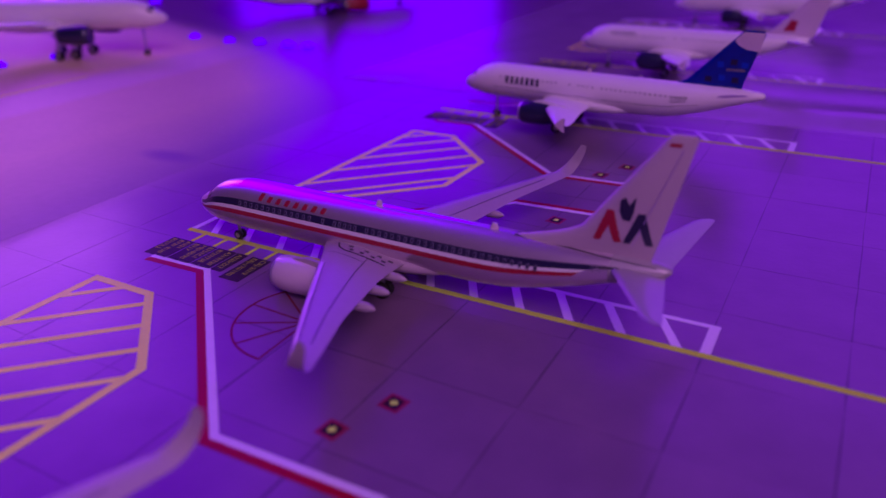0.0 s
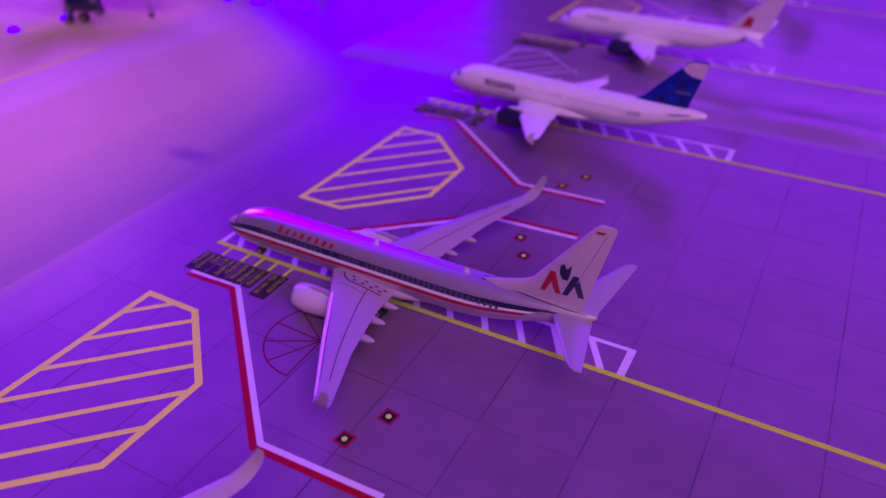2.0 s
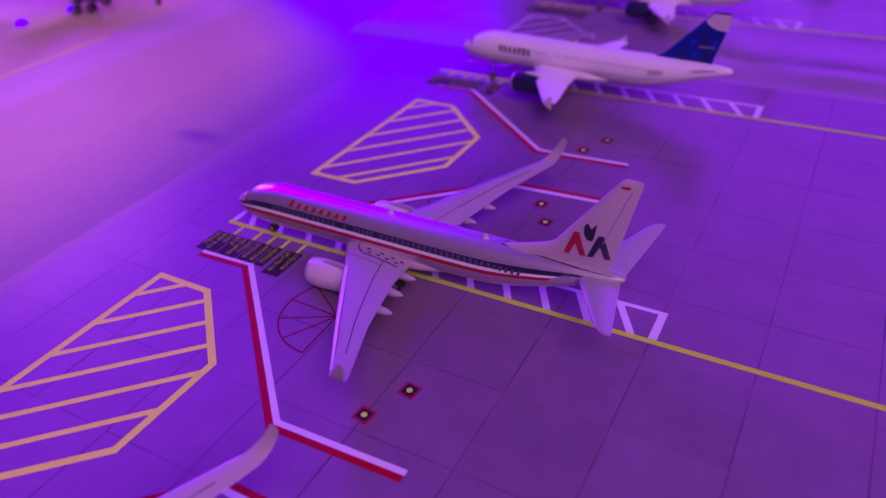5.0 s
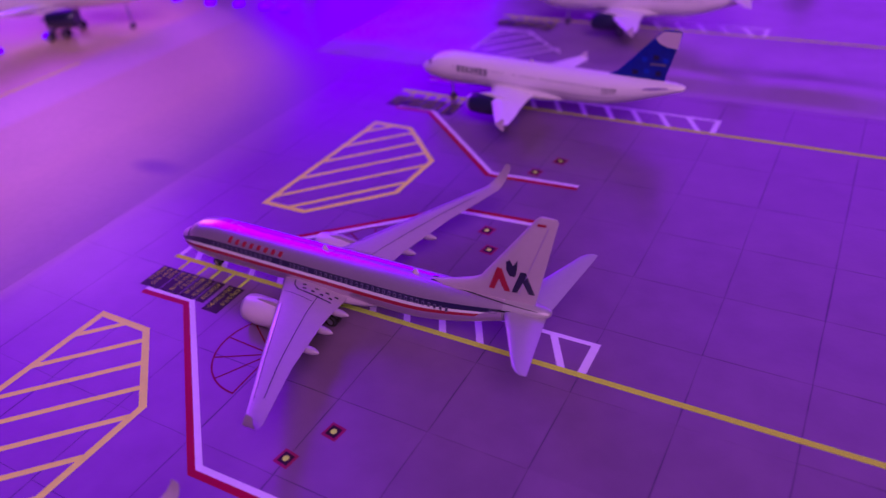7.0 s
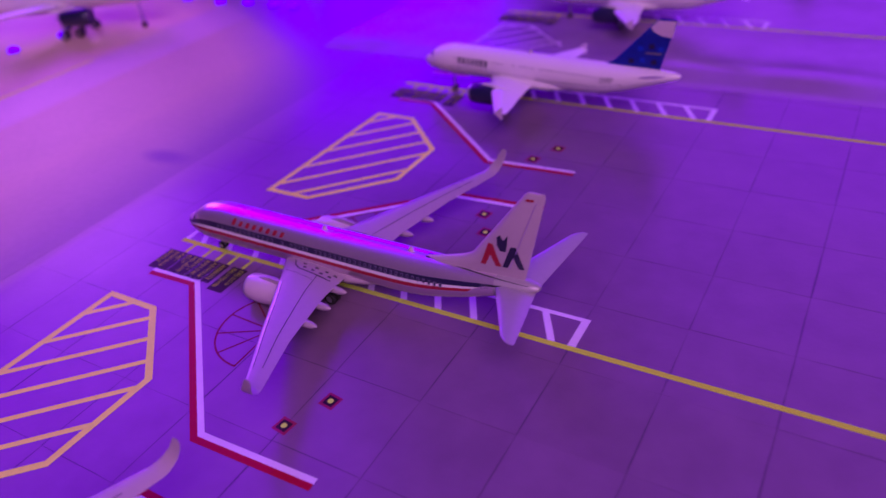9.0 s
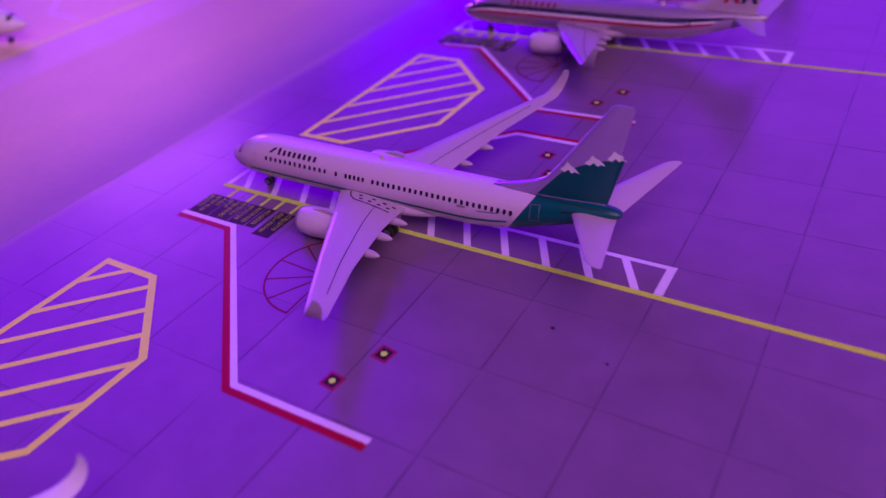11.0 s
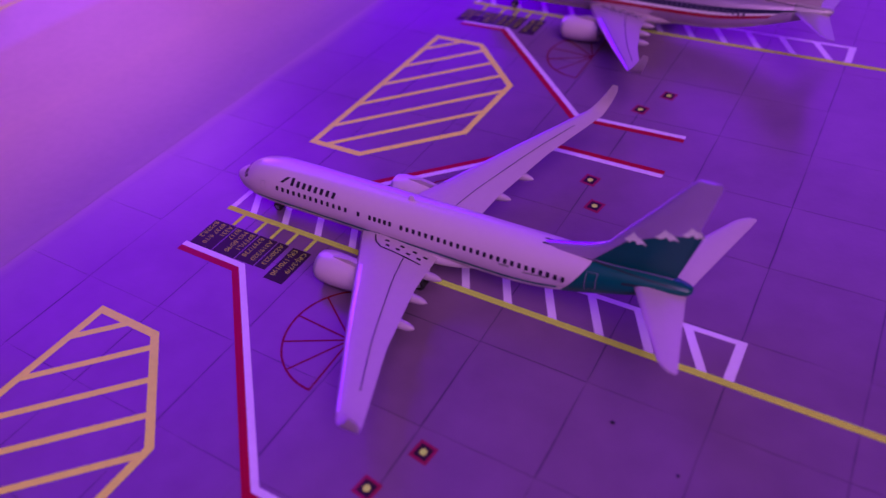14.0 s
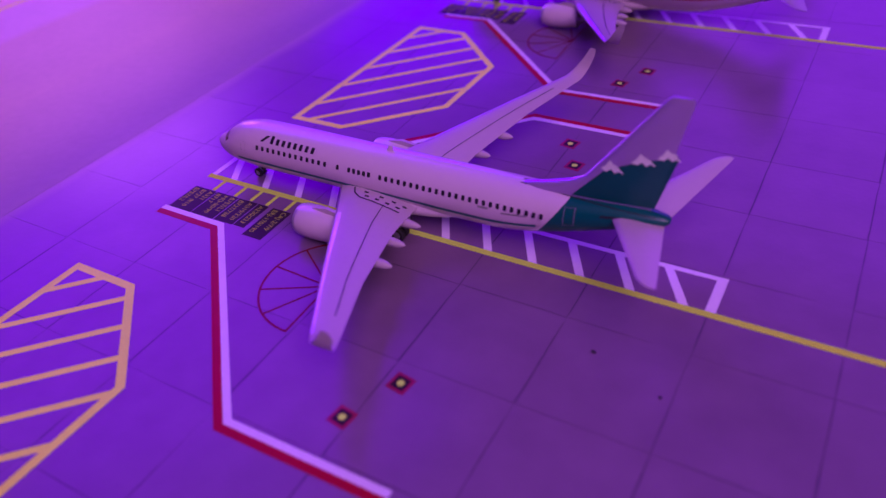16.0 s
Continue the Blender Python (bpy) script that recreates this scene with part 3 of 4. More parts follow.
def airliner(label, x, y, rz=0.0, z=0.06, length=LENGTH, livery="white", winglets=True, detail=2, cowl=None, lift=0.0, size=1.0, far_tip=None, far_le=0.0, near_le=0.0, far_tail=(0.0, 0.0), tailplane=True, mid=None, group="model airliners on the apron"):
    root = tagged(empty("model_airliner", x, y, z + lift * size, rz), label, "model airplane", group)
    root.scale = (size, size, size)
    body = Body(length)
    k = body.k
    skin = {"silver": M_SILVER, "teal": M_WHITE}.get(livery, M_BRIGHT)
    cowl = cowl or M_WHITE
    # fuselage
    n = 40
    xs = sorted({round(v, 3) for v in [-0.2, 0.0, 0.4, 0.9, 1.4] + [2 + 0.7 * i for i in range(19)] + [15 + 4 * i for i in range(12)]
                 + [60 + 1.5 * i for i in range(19)] + [88, 89.3, 90.4, 90.8, 91]})
    rings = [[body.at(v * k, 360.0 * j / n, 0, -1) for j in range(n)] for v in xs]
    bm = loft(rings)
    mats = [skin, M_TAILSILVER, M_TEAL]
    if livery == "silver":
        for f in bm.faces:
            f.material_index = 1 if f.calc_center_median().x > 82 else 0
    if livery == "teal":
        geom = bm.verts[:] + bm.edges[:] + bm.faces[:]
        bmesh.ops.bisect_plane(bm, geom=geom, plane_co=(72.6, 0, 8.4), plane_no=Vector((1, 0, -0.72)).normalized())
        for f in bm.faces:
            c = f.calc_center_median()
            if c.x - 72.6 - 0.72 * (c.z - 8.4) > 0:
                f.material_index = 2
    wing_t, fin_t = (WING, FIN) if winglets else (WING_S, FIN_S)
    fus = part("fuselage", bm, mats, root, smooth=True)
    # belly fairing
    rings = []
    for u in [i / 14 for i in range(15)]:
        s = math.sin(math.pi * u) ** 0.45
        rings.append([((29 + 29 * u) * k, 5.0 * s * math.cos(a), 4.6 + (2.3 * s) * math.sin(a)) for a in
                      (2 * math.pi * j / 20 for j in range(20))])
    part("belly_fairing", loft(rings), skin if livery != "silver" else M_GREYWING, root, smooth=True)
    # wings
    wm = {"silver": M_SILVERWING, "teal": M_GREYWING}.get(livery, M_BRIGHT)
    tip = wing_t[-1]
    for side in (-1, 1):
        drop = (far_tip - tip[2]) / tip[0] if far_tip and side > 0 else 0.0
        back = far_le if side > 0 else 0.0
        wide = near_le if side < 0 else 0.0
        rings = [foil(a[1] + back - wide * a[0] / 41.6, side * a[0], a[2] + drop * a[0], a[3] + wide * a[0] / 41.6, a[4]) for a in
                 (lerp_rows(wing_t, yy * tip[0] / 41.6) for yy in (0, 4.6, 9, 14, 18, 23, 28, 34, 39, 41.6))]
        w = part("wing", loft(rings), wm, root, smooth=True)
        if livery in ("silver", "teal"):
            bm, rims = bmesh.new(), []
            for yy in (13, 16, 20, 24, 28, 32, 36, 40, 41.6):
                a = lerp_rows(wing_t, yy)
                xl, ch = a[1] + back - wide * a[0] / 41.6, a[3] + wide * a[0] / 41.6
                rim = []
                for u, up in ((0.13, 1), (0.07, 1), (0.03, 1), (0.008, 1), (0.0, 0), (0.008, -1), (0.03, -1), (0.06, -1)):
                    t = 5 * a[4] * (0.2969 * math.sqrt(u) - 0.126 * u - 0.3516 * u * u + 0.2843 * u**3 - 0.1015 * u**4)
                    rim.append(bm.verts.new((xl + ch * u - (0.05 if u < 0.02 else 0.0), side * a[0],
                                             a[2] + drop * a[0] + up * (t * (1.5 if up > 0 else 0.6) + 0.06))))
                rims.append(rim)
            for p, q in zip(rims, rims[1:]):
                for i in range(len(p) - 1):
                    bm.faces.new((p[i], p[i + 1], q[i + 1], q[i]))
            part("slat", bm, M_SLAT, w, "polished metal leading edge", smooth=True)
        if winglets:
            rings = []
            for u in [i / 8 for i in range(9)]:
                yy = 41.6 + 3.1 * (1 - (1 - u) ** 2.4)
                zz = 10.6 + 5.6 * (u ** 1.6) + drop * tip[0]
                ch = (3.6 + wide) * (1 - u) + (1.5 + wide * 0.5) * u
                if u == 1:
                    ch = 1.2
                rings.append(foil(56.0 + back - wide * (1 - u) + 4.4 * u ** 1.1, side * yy, zz, ch, 0.42 - 0.2 * u))
            part("winglet", loft(rings), wm, w, smooth=True)
        else:
            part("wing_tip", loft([foil(tip[1], side * tip[0], tip[2], tip[3], 0.45), foil(tip[1] + 0.7, side * (tip[0] + 0.8), tip[2] + 0.1, tip[3] * 0.6, 0.2)]),
                 wm, w, smooth=True)
            fence = [(tip[1] + 0.3, tip[2]), (tip[1] + 2.6, tip[2] + 1.9), (tip[1] + 3.3, tip[2] + 1.9), (tip[1] + 3.0, tip[2]),
                     (tip[1] + 3.2, tip[2] - 1.6), (tip[1] + 2.6, tip[2] - 1.6)]
            ys = side * (tip[0] + 0.8)
            part("tip_fence", loft([[(px, ys - 0.12, pz) for px, pz in fence], [(px, ys + 0.12, pz) for px, pz in fence]]), M_WHITE, w)
        for yy, ln in ((8.6, 6.4), (15.0, 6.0), (21.4, 5.6)) if winglets else ():
            a = lerp_rows(wing_t, yy)
            xe = a[1] + a[3] + (0.8 if side > 0 else 0.3)
            prof = [(-ln * 0.62, 0.12), (-ln * 0.4, 0.62), (-ln * 0.1, 0.82), (ln * 0.15, 0.72), (ln * 0.32, 0.42), (ln * 0.40, 0.08)]
            part("flap_fairing", turned(prof, xe, side * yy, a[2] - 0.75 + drop * yy, 14), wm, w, smooth=True)
        # engine
        ex, ey, ez = mid[0] if mid else (29.2 if winglets else 25.0), side * 12.5, 3.25
        e = part("engine", turned([(0.15, 2.15), (0.0, 2.4), (0.25, 2.68), (1.3, 3.03), (3.4, 3.12), (7.0, 2.95), (10.0, 2.4), (10.0, 2.1), (9.0, 1.9)],
                                  ex, ey, ez), cowl, root, smooth=True)
        part("inlet_lip", turned([(0.32, 2.1), (-0.04, 2.42), (0.22, 2.72), (0.75, 2.86)], ex, ey, ez), M_SLAT if detail > 1 else cowl, e, "bright inlet lip", smooth=True)
        part("fan", turned([(0.95, 0.05), (1.0, 2.0), (1.25, 2.1), (1.3, 0.05)], ex, ey, ez), M_FAN, e)
        part("exhaust_core", turned([(8.4, 1.45), (11.0, 1.15), (11.1, 0.8), (12.7, 0.1)], ex, ey, ez), M_METAL, e, smooth=True)
        for dxm in (1.6, 2.3, 3.1):
            part("cowl_mark", box(ex + dxm, ey - 2.62 - 0.02 * dxm, ez - 1.55, ex + dxm + 0.22, ey - 2.5, ez - 1.3), M_DARK, e)
        pyl = [[(ex + 2.6, ey - 0.35, ez + 2.5), (ex + 2.6, ey + 0.35, ez + 2.5), (ex + 2.6, ey + 0.2, ez + 2.95), (ex + 2.6, ey - 0.2, ez + 2.95)],
               [(ex + 6.5, ey - 0.5, ez + 1.9), (ex + 6.5, ey + 0.5, ez + 1.9), (ex + 6.5, ey + 0.35, 7.1), (ex + 6.5, ey - 0.35, 7.1)],
               [(ex + 14, ey - 0.3, 5.2), (ex + 14, ey + 0.3, 5.2), (ex + 14, ey + 0.3, 6.0), (ex + 14, ey - 0.3, 6.0)]]
        part("pylon", loft(pyl), wm, e, smooth=True)
        # tailplane
        rows = [(81.8, 0.6, 10.9, 8.5, 0.85), (90.6, 16.0, 12.8, 2.9, 0.4), (91.6, 17.0, 12.95, 2.1, 0.3), (92.5, 17.5, 13.0, 1.2, 0.15)]
        if tailplane:
            part("tailplane", loft([foil(r[0] * k + (far_tail[0] * r[1] / 18 if side > 0 else 0), side * r[1] + (far_tail[1] * r[1] / 18 if side > 0 else 0), r[2], r[3] * k, r[4]) for r in rows]), M_TAILSILVER if livery == "silver" else wm, root, smooth=True)
        # main gear
        mx, nx = (mid[1] if mid else 46.5, 8.6) if winglets else (33.5, 10.5)
        g = part("main_gear", tube([(mx, side * 7.0, 1.4), (mx - 0.5, side * 6.7, 6.0 + lift)], 0.4, 10), M_METAL, root)
        g.location.z = -lift * MM
        wheel(g, mx, side * 6.3, 1.42, 1.0)
        wheel(g, mx, side * 7.7, 1.42, 1.0)
    g = part("nose_gear", tube([(nx, 0, 0.9), (nx, 0, 4.2 + lift)], 0.32, 10), M_METAL, root)
    g.location.z = -lift * MM
    wheel(g, nx, -0.55, 0.95, 0.6)
    wheel(g, nx, 0.55, 0.95, 0.6)
    # fin with its dorsal fillet
    fm = {"silver": M_GREYWING, "teal": M_FINGREY, "blue": M_BLUE_TAIL}.get(livery, M_WHITE)
    rings = [fin_section(r[1], r[0], r[2], r[3]) for r in fin_t]
    fin = part("fin", loft(rings), fm, root, smooth=True)
    # cockpit glass
    for side in (-1, 1):
        for d0, d1, xa, xb in ((4, 25, 3.7, 4.9), (28, 45, 3.8, 5.0), (48, 58, 4.2, 5.3)):
            part("cockpit_pane", body.patch([(xa * k, d1 + 2), (xb * k, d1), (xb * k, d0), (xa * k - 0.15, d0)], 0.06, side), M_GLASS, fus,
                 "dark cockpit window")
    # antennas
    for ax in (41.0, 62.5) if livery == "silver" else (41.0,):
        c, h, w0 = body.ring(ax * k)
        part("antenna", loft([foil_up(ax * k, c + h - 0.1, 1.5, 0.42), foil_up(ax * k + 0.5, c + h + 1.0, 0.8, 0.25)]), M_WHITE, fus)
    if detail < 1:
        return root
    # cabin windows
    def window(hw, lo, hi, off, mat, name):
        c = 0.3 * hw
        return finish(name, body.patch([(30 - hw + c, lo), (30 + hw - c, lo), (30 + hw, lo + 1.6), (30 + hw, hi - 1.6), (30 + hw - c, hi), (30 - hw + c, hi),
                                        (30 - hw, hi - 1.6), (30 - hw, lo + 1.6)], off), mat)

    shade = {"silver": M_PALE, "blue": M_BELLY, "white": M_BELLY}.get(livery, M_DARK)
    small = livery in ("blue", "white")
    wm_out = window(0.22 if small else 0.29, 65.0 if small else 63.0, 71.0 if small else 73.4, 0.09, shade, "cabin_window")
    win_in = window(0.17, 65.0, 71.4, 0.12, M_NAVY, "window_pane")
    if small:
        places = [14.0 + 1.33 * i for i in range(int((74.0 * k - 14.0) / 1.33)) if i not in (14, 15, 17, 22)]
    else:
        places = [14.0 + 1.33 * i for i in range(13)] + [32.8] + [35.3 + 1.06 * i for i in range(5)] + [41.9 + 1.258 * i for i in range(25)]
    for x in places:
        if not small or body.ring(x)[2] > 4.0:
            for side in (1, -1):
                o = new("cabin_window", wm_out)
                o.parent = fus
                o.location = ((x - 30) * MM, 0, 0)
                o.scale = (1, side, 1)
                if livery == "silver":
                    q = new("window_pane", win_in)
                    q.parent = o
    return root



def word_bars(body, fus, x0, deg, h, pitch, count, mat, slant=0.0, first=1.35, fill=0.56, label="plain painted bar in a row"):
    """A painted name, drawn as plain upright bars."""
    for i in range(count):
        hh = h * (first if i == 0 else 1.0)
        xa = x0 + pitch * i
        top = deg - hh
        bm = body.patch([(xa, deg), (xa + pitch * fill, deg), (xa + pitch * fill + slant * 0.7, deg - hh / 2), (xa + pitch * (fill - 0.02) + slant, top), (xa + slant, top),
                         (xa + slant * 0.3, deg - hh / 2)], 0.08, -1)
        part("name_bar", bm, mat, fus, label)


def fin_skin(x, z, table):
    r = lerp_rows(table, z)
    u = min(1.0, max(0.0, (x - r[1]) / r[2]))
    return 5 * r[3] * (0.2969 * math.sqrt(u) - 0.126 * u - 0.3516 * u * u + 0.2843 * u**3 - 0.1015 * u**4) + 0.02


def fin_plate(name, outline, parent, mat, label="", table=FIN, off=0.07, cuts=3):
    """A painted shape laid on both faces of a fin; the outline is in (x, z)."""
    for side in (-1, 1):
        bm = bmesh.new()
        bm.faces.new([bm.verts.new((x, side, z)) for x, z in outline])
        bmesh.ops.triangulate(bm, faces=bm.faces)
        bmesh.ops.subdivide_edges(bm, edges=bm.edges, cuts=cuts, use_grid_fill=True)
        for v in bm.verts:
            v.co.y = math.copysign(fin_skin(v.co.x, v.co.z, table) + off, v.co.y)
        part(name, bm, mat, parent, label)


def child(root, name):
    return next(o for o in root.children if o.name.split(".")[0] == name)


def wing_lines(root, walkway=True, far_tip=10.6, far_le=0.0, lead=True):
    """Painted panel lines and the walkway box on both wings."""
    for w in [o for o in root.children if o.name.split(".")[0] == "wing"]:
        side = -1 if min(v.co.y for v in w.data.vertices) < -0.02 else 1

        def top(yy, u, off=0.05):
            a = lerp_rows(WING, yy)
            if side > 0:
                a[1] += far_le
            t = 5 * a[4] * (0.2969 * math.sqrt(u) - 0.126 * u - 0.3516 * u * u + 0.2843 * u**3 - 0.1015 * u**4)
            return Vector((a[1] + a[3] * u, side * yy, a[2] + t * 1.5 + 0.02 + off + (yy * (far_tip - 10.6) / 41.6 if side > 0 else 0.0)))

        def line(pts, wdt, name="panel_line"):
            bm = bmesh.new()
            run = [top(*pts[0])]
            for (ya, ua), (yb, ub) in zip(pts, pts[1:]):
                run += [top(ya + (yb - ya) * i / 6, ua + (ub - ua) * i / 6) for i in range(1, 7)]
            rim = []
            for i, p in enumerate(run):
                d = (run[min(i + 1, len(run) - 1)] - run[max(i - 1, 0)]).normalized()
                s = Vector((-d.y, d.x, 0)).normalized() * wdt / 2
                rim.append((bm.verts.new(p - s), bm.verts.new(p + s)))
            for a, c in zip(rim, rim[1:]):
                bm.faces.new((a[0], c[0], c[1], a[1]))
            part(name, bm, M_DARK, w, "thin dark panel line")

        line([(7.5, 0.66), (13, 0.64), (37, 0.60)], 0.17)
        if lead:
            line([(13, 0.12), (38, 0.20)], 0.1)
            line([(9.0, 0.10), (9.6, 0.64)], 0.1)
        if walkway:
            line([(5.0, 0.22), (6.6, 0.24), (7.6, 0.32), (7.8, 0.88)], 0.28, "walkway_line")
            for yy, u0 in ((5.6, 0.36), (5.6, 0.56), (5.6, 0.72), (6.7, 0.38), (6.7, 0.52), (6.7, 0.66), (6.7, 0.80), (5.7, 0.86)):
                line([(yy, u0), (yy, u0 + 0.055)], 0.4, "walkway_dash")


# the retro silver airliner with red, white and blue stripes
silver = airliner("polished silver model airliner with red, white and navy stripes", -59.4, -2.2, livery="silver", far_tip=8.0, far_le=1.2, far_tail=(-0.6, 0.8))
fus = child(silver, "fuselage")
B = Body(LENGTH)
for side in (-1, 1):
    part("navy_stripe", B.strip(1.2, 79.5, 60.0, 75.5, 0.04, side, slant=3.0), M_NAVY, fus, "navy window stripe")
    part("white_stripe", B.strip(0.6, 78.4, 75.5, 84.0, 0.04, side, slant=1.1), M_STRIPE_W, fus, "white stripe")
    part("red_stripe", B.strip(0.4, 77.4, 84.0, 94.5, 0.04, side, slant=1.0), M_RED, fus, "red stripe")
word_bars(B, fus, 18.0, 55.0, 14.0, 1.98, 8, M_NAME_RED, slant=0.3, fill=0.42)
fin = child(silver, "fin")
wing_lines(silver, far_tip=8.0, far_le=1.2)
fin_plate("red_tail_shape", [(79.5, 15.0), (80.5, 15.0), (81.6, 17.5), (82.5, 15.0), (83.6, 15.0), (82.2, 19.8), (81.2, 19.8)], fin, M_RED, label="red wedge on the fin")
fin_plate("navy_tail_shape", [(83.8, 15.0), (84.8, 15.0), (86.0, 17.5), (86.9, 15.0), (88.0, 15.0), (86.6, 19.8), (85.6, 19.8)], fin, M_NAVY, label="navy wedge on the fin")
fin_plate("navy_crest", [(83.6, 18.6), (84.6, 18.5), (85.0, 20.0), (85.2, 22.2), (84.3, 20.9), (83.7, 22.0), (83.0, 21.4), (83.0, 19.8)], fin, M_NAVY, label="small navy crest on the fin")
fin_plate("rudder_line", [(85.0, 14.6), (85.15, 14.6), (90.7, 29.6), (90.55, 29.6)], fin, M_FINGREY, label="thin rudder hinge line")
fin_plate("red_tip_mark", [(88.7, 29.9), (90.2, 29.9), (90.4, 30.4), (88.9, 30.4)], fin, M_RED, label="small red mark at the fin top")

def tail_seams(fus):
    """Dark seams where fin and tailplane join the body."""
    for side in (-1, 1):
        bm = bmesh.new()
        run = [(67.0 + 22.0 * i / 16, 5.0 + 40.0 * (i / 16) ** 1.4) for i in range(17)]
        rim = [(bm.verts.new(B.at(xa, da, 0.05, side)), bm.verts.new(B.at(xa, da + 4.0, 0.05, side))) for xa, da in run]
        for a, c in zip(rim, rim[1:]):
            bm.faces.new((a[0], c[0], c[1], a[1]))
        part("fin_seam", bm, M_DARK, fus, "dark seam under the fin")
        part("tailplane_seam", B.strip(81.0, 84.0, 62.0, 70.0, 0.05, side), M_DARK, fus, "dark seam at the tailplane")


tail_seams(fus)


def outline_patch(fus, x0, x1, d0, d1, w, mat, label):
    """A thin painted rectangle, as round a door."""
    bm = bmesh.new()
    dw = w * 12.0

    def ring_of(xa, xb, da, db):
        m = 6
        loop = [(xa, da + (db - da) * i / m) for i in range(m + 1)] + [(xb, db + (da - db) * i / m) for i in range(m + 1)]
        return [bm.verts.new(B.at(px, pd, 0.06, -1)) for px, pd in loop]

    outer, inner = ring_of(x0, x1, d0, d1), ring_of(x0 + w, x1 - w, d0 + dw, d1 - dw)
    for i in range(len(outer)):
        j = (i + 1) % len(outer)
        bm.faces.new((outer[i], outer[j], inner[j], inner[i]))
    part("door_outline", bm, mat, fus, label)


outline_patch(fus, 80.2, 81.6, 62.0, 78.0, 0.12, M_PALE, "pale door outline")
# the white airliner with the teal tail
teal = airliner("white model airliner with a teal tail and snowy peaks", -61.7, -105.7, livery="teal", rz=0.4, far_le=1.2, near_le=0.9, far_tail=(2.1, 1.1))
fus = child(teal, "fuselage")
fin = child(teal, "fin")
wing_lines(teal, far_le=1.2, lead=False)
tail_seams(fus)
outline_patch(fus, 75.4, 77.2, 48.0, 100.0, 0.12, M_PALE, "pale door outline")
outline_patch(fus, 9.7, 10.9, 60.0, 82.0, 0.05, M_BELLY, "grey door outline")
part("registration_bars", B.patch([(65.2, 84.0), (69.4, 84.0), (69.4, 80.5), (65.2, 80.5)], 0.07), M_BELLY, fus, "small grey bar where a code is painted")
part("flag_mark", B.patch([(61.0, 80.0), (62.8, 80.0), (62.8, 75.5), (61.0, 75.5)], 0.07), M_BELLY, fus, "small grey mark")
for side in (-1, 1):
    part("teal_stripe", B.strip(8.0, 71.0, 103.0, 110.0, 0.04, side), M_TEAL_LINE, fus, "thin teal stripe")
word_bars(B, fus, 17.0, 53.0, 14.0, 1.36, 8, M_DARK, slant=0.1, fill=0.48)
part("name_flash", B.patch([(14.5, 52.0), (15.2, 52.0), (16.6, 36.0), (15.9, 36.0)], 0.07), M_DARK, fus, "dark slanted flash before the bars")
fin_plate("teal_panel", [(75.8, 13.1), (88.4, 13.1), (91.1, 22.2), (90.2, 22.6), (88.4, 21.6), (86.6, 21.4), (84.6, 20.0), (82.6, 19.5), (80.6, 18.4)],
          fin, M_TEAL, label="teal painted lower fin")
for px, pz, k in ((81.6, 19.2, 1.0), (86.0, 21.2, 1.0), (89.5, 22.4, 0.9)):
    fin_plate("snow_peak", [(px - 1.5 * k, pz - 0.5), (px - 0.7 * k, pz + 0.3), (px - 0.2 * k, pz + 1.2), (px + 0.4 * k, pz + 0.7), (px + 1.1 * k, pz + 0.4),
                            (px + 2.1 * k, pz - 0.7), (px + 1.3 * k, pz - 0.4), (px + 0.7 * k, pz - 0.8), (px + 0.1 * k, pz - 0.2), (px - 0.6 * k, pz - 0.8)],
              fin, M_STRIPE_W, label="white snowy peak", off=0.11)

# the white airliner with the blue tail, and those beyond it
blue = airliner("white model airliner with a patterned blue tail and dark engines", -54.6, 102.2, rz=-4.0, length=85.0, livery="blue", winglets=False,
                cowl=M_ENGINE_DARK, lift=3.0, tailplane=False)
SB = Body(85.0)
fus, fin = child(blue, "fuselage"), child(blue, "fin")
word_bars(SB, fus, 15.6, 87.0, 24.0, 1.6, 7, M_NAVY, first=1.0)
fin_plate("white_tip", [(76.0, 24.4), (77.2, 23.2), (79.0, 22.4), (82.0, 22.0), (82.8, 26.5), (78.0, 26.5)], fin, M_WHITE, table=FIN_S, label="white fin tip")
fin_plate("pale_bar", [(75.0, 17.0), (79.5, 17.0), (79.3, 17.6), (75.2, 17.6)], fin, M_PALE, table=FIN_S, label="pale bar where a name is painted")
for i, (px, pz) in enumerate(((71.0, 14.6), (74.2, 15.2), (77.4, 14.8), (73.5, 18.4), (76.6, 19.2), (79.2, 18.6))):
    fin_plate("blue_square", [(px - 0.8, pz - 0.7), (px + 0.8, pz - 0.7), (px + 0.8, pz + 0.7), (px - 0.8, pz + 0.7)], fin, (M_NAVY, M_BLUE_PALE)[i % 2],
              table=FIN_S, label="square of the blue tail pattern")
for side in (-1, 1):
    part("belly_stripe", SB.strip(12.0, 66.0, 103.0, 150.0, 0.05, side, slant=4.0), M_NAVY, fus, "dark painted belly")
for i in range(3):
    part("code_bar", SB.patch([(63.0, 74.0 + 8 * i), (67.0, 74.0 + 8 * i), (67.0, 71.0 + 8 * i), (63.0, 71.0 + 8 * i)], 0.07), M_BELLY, fus,
         "small grey bar where a code is painted")
for side in (-1, 1):
    part("tailplane_socket", SB.patch([(74.0, 74), (75.0, 66), (77.5, 62), (80.5, 64), (81.5, 72), (80, 78), (76.5, 80)], 0.06, side), M_FINGREY, fus,
         "grey oval where the tailplane is missing")
g3 = airliner("white model airliner with red tail mark and dark engines", -45.5, 180.5, length=78.0, z=0.42, livery="white", winglets=False, cowl=M_ENGINE_DARK,
              detail=1, lift=3.0)
fus, fin = child(g3, "fuselage"), child(g3, "fin")
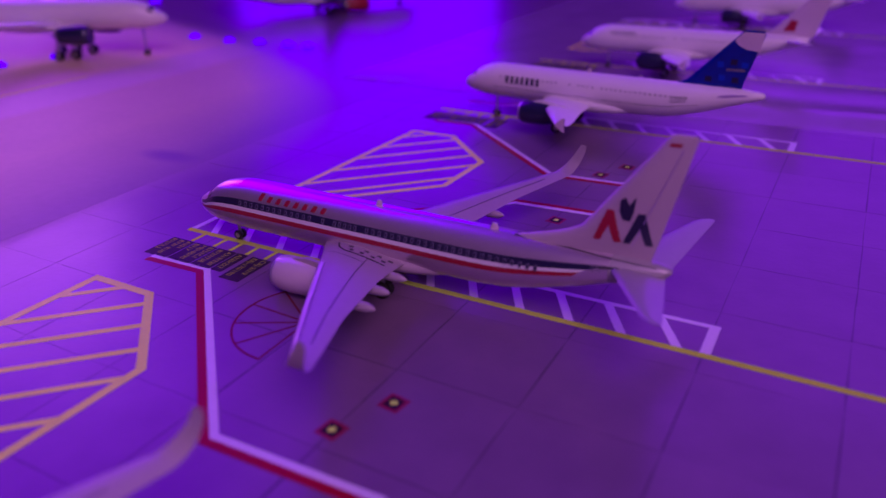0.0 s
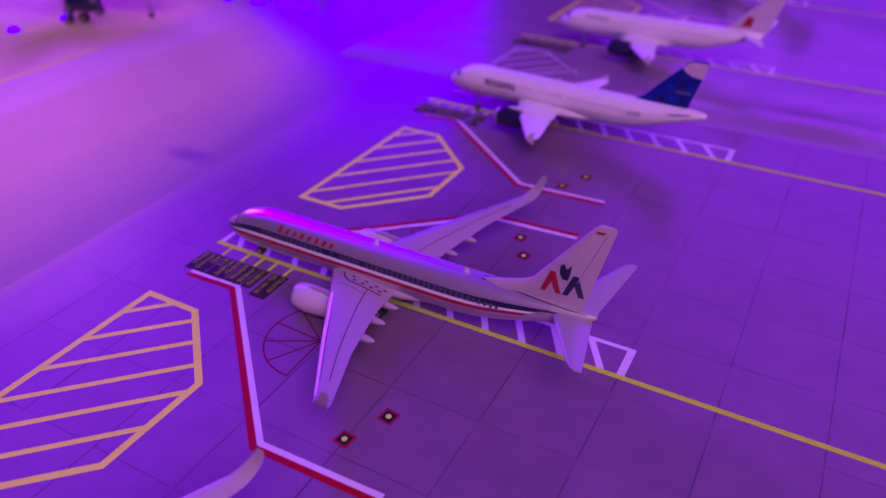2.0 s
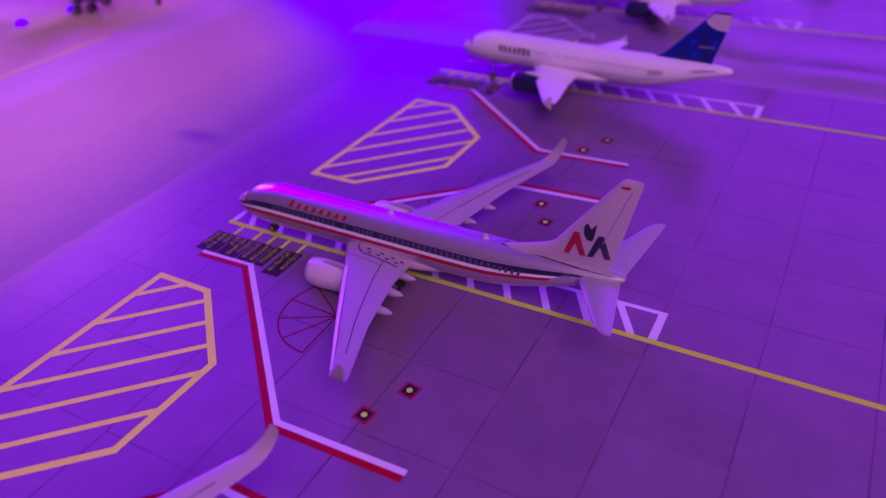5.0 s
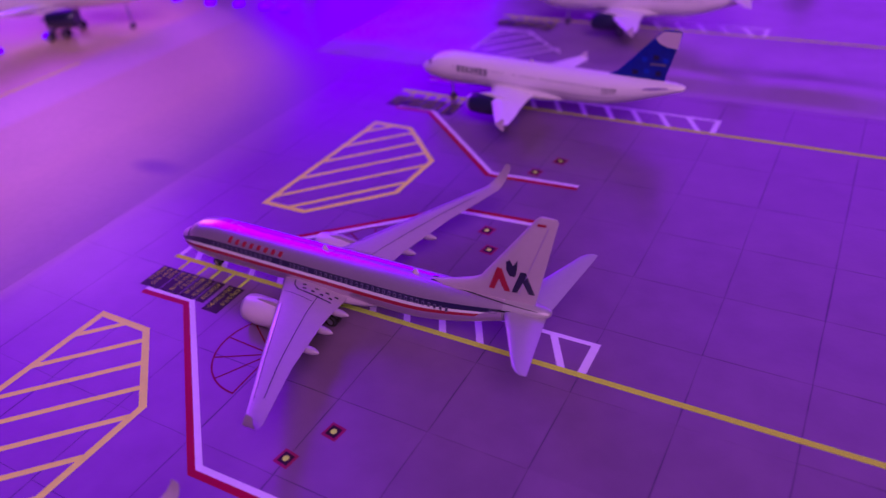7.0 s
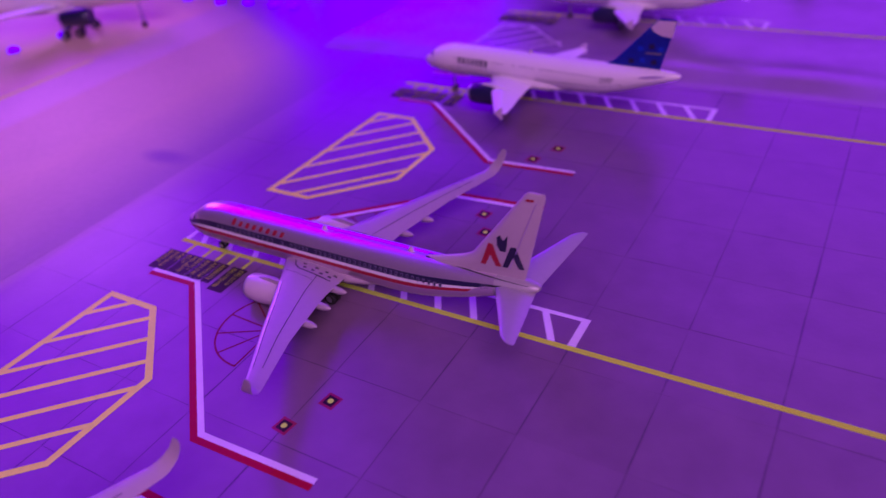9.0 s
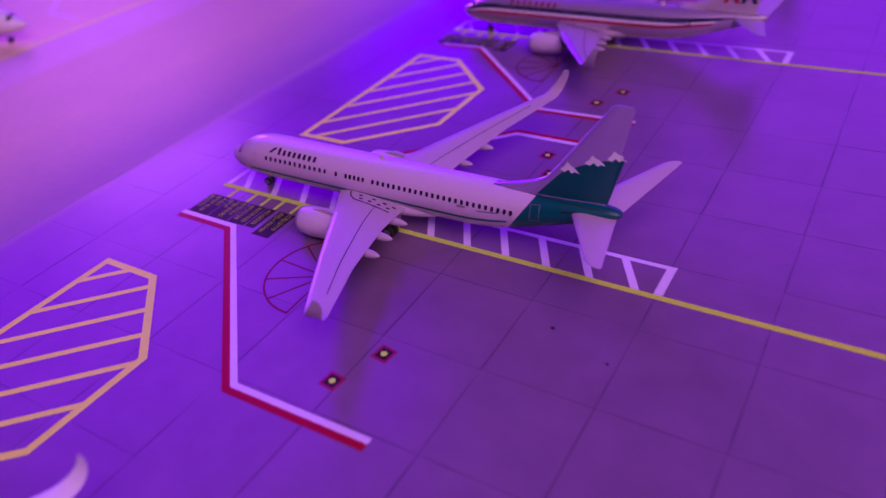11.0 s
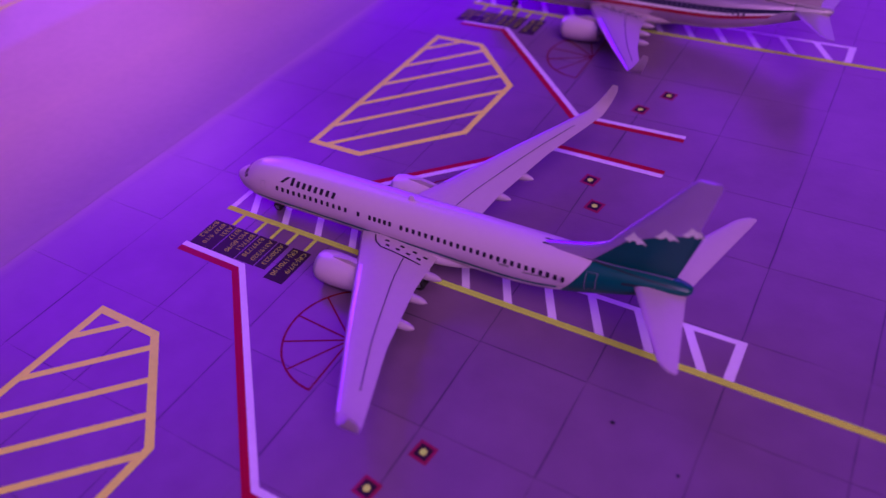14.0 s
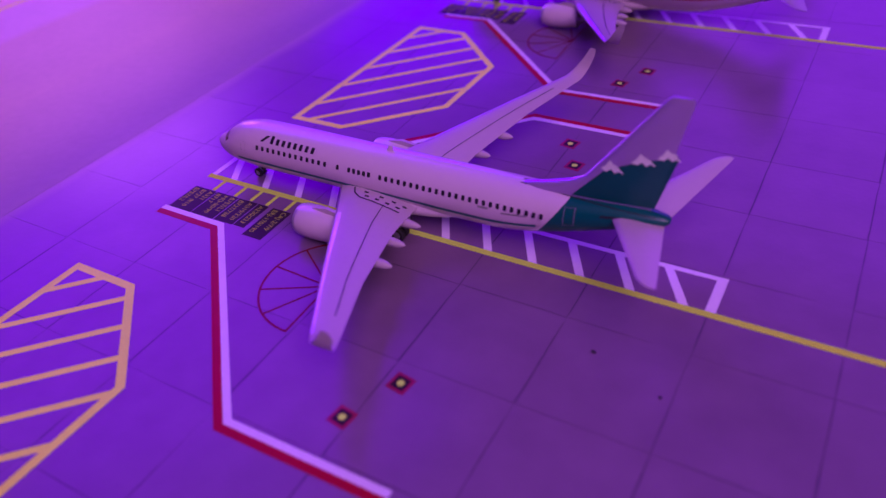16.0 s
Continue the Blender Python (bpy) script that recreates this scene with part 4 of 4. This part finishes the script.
fin_plate("red_tail_mark", [(69.6, 14.2), (73.0, 14.2), (73.6, 17.6), (71.4, 17.9)], fin, M_RED, table=FIN_S, label="red mark on the fin")
part("tail_patch", Body(78.0).strip(63, 74, 40, 110, 0.05, -1), M_FINGREY, fus, "grey painted tail end")
word_bars(Body(78.0), fus, 12.0, 66.0, 16.0, 1.6, 6, M_BELLY, first=1.0)
airliner("white model airliner with a blue tail and dark engines", -38.5, 299.0, length=82.0, z=0.42, livery="blue", winglets=False, cowl=M_ENGINE_DARK, detail=0, lift=3.0)
big = airliner("large white model airliner waiting on the far taxiway", -212.0, 131.0, rz=210.0, livery="white", detail=0, size=1.27, lift=5.5, cowl=M_ENGINE_DARK, mid=(21.0, 35.0))
for gx, gy in ((28.5, -4.5), (30.5, 4.5), (39.5, -5.0)):
    g = part("body_gear", tube([(gx, gy, 1.4), (gx - 0.4, gy, 10.0)], 0.55, 10), M_METAL, big)
    g.location.z = -5.5 * MM
    wheel(g, gx, gy - 0.8, 1.5, 1.1)
    wheel(g, gx, gy + 0.8, 1.5, 1.1)
airliner("white model airliner parked beside the taxiway", -213.0, -58.0, rz=205.0, livery="white", detail=0)
airliner("white model airliner with red engines far across the apron", -200.6, 317.0, rz=235.0, livery="white", detail=0, cowl=M_RED, size=1.3)

airliner("white model airliner at the gate next to the teal-tailed one", -69.2, -229.2, livery="white", detail=1)

# crumbs lying on the mat
for cx, cy, cr in ((25.0, -124.2, 0.34), (35.9, -128.4, 0.28)):
    pts = [(cr * (0.7 + 0.5 * noise.noise(Vector((cx + i, cy, 0)))) * math.cos(i * 0.9) * 1.6, cr * math.sin(i * 0.9)) for i in range(7)]
    c = slab_poly(pts, 0.0, 0.18)
    for v in c.verts:
        if v.co.z > 0.1:
            v.co.x *= 0.6
            v.co.y *= 0.6
    tagged(part("crumb", c, M_DARK), "tiny dark crumb lying on the mat", "crumb", "crumbs on the mat").location = (cx * MM, cy * MM, 0.00001)

# blue taxiway edge lights
for lx, ly in ((-235.7, 166.8), (-195.6, 167.5), (-178.8, 167.4), (-167.8, 167.8), (-212.0, 165.5), (-253, 104.5), (-258, 82), (-380, 152), (-424, 230), (-364, 258)):
    s = tagged(empty("taxiway_light", lx, ly, 0.03), "small glowing blue taxiway edge light", "taxiway light", "blue edge lights")
    r = 3.8 if lx < -300 else 2.7
    part("lens", turned([(0.0, r), (0.7, r * 0.97), (1.5, r * 0.75), (2.0, r * 0.4), (2.15, 0.05)], 0, 0, 0, 14), M_BLUE_LIGHT, s)
    part("base", turned([(-0.03, r * 1.05), (0.10, r * 1.05), (0.12, r)], 0, 0, 0, 14), M_DARK, s)
    for o in s.children:
        o.matrix_basis = pose(0, 0, 0, 0, -90, 0)

# ---- apron slabs, last ----
SLAB = 18.55


def slab_plate(seed):
    """One printed slab with uneven edges, so that its joints wander and change in width."""
    rng = random.Random(seed)
    gx, gy = rng.uniform(0.06, 0.15), rng.uniform(0.02, 0.09)

    def wander(g):
        return max(0.0, g + rng.uniform(-0.07, 0.07))

    q = [i / 4 for i in range(4)]
    pts = [(SLAB * u + (gx if u == 0 else 0), wander(gy)) for u in q] + [(SLAB - wander(gx), SLAB * u) for u in q]
    pts += [(SLAB * (1 - u), SLAB - wander(gy)) for u in q] + [(wander(gx), SLAB * (1 - u)) for u in q]
    return finish("slab", slab_poly(pts, -0.12, 0.0), M_APRON)


slab_meshes = [slab_plate(i) for i in range(9)]
pick = random.Random(4)
rest = bmesh.new()
for ix in range(-5, 36):
    for iy in range(-16, 9):
        x0, y0 = 0.3 + ix * SLAB, -26.3 + iy * SLAB
        if y0 > 145:
            continue
        if ix <= 7 and -12 <= iy <= 8:
            o = new("slab", pick.choice(slab_meshes))
            o.parent, o.location = ground, (x0 * MM, y0 * MM, 0)
        else:
            box(x0 + 0.08, y0 + 0.08, -0.12, x0 + SLAB - 0.08, y0 + SLAB - 0.08, 0.0, rest)
tagged(part("slab_field", rest, M_APRON, ground), "far printed concrete slabs", kind="stuff")
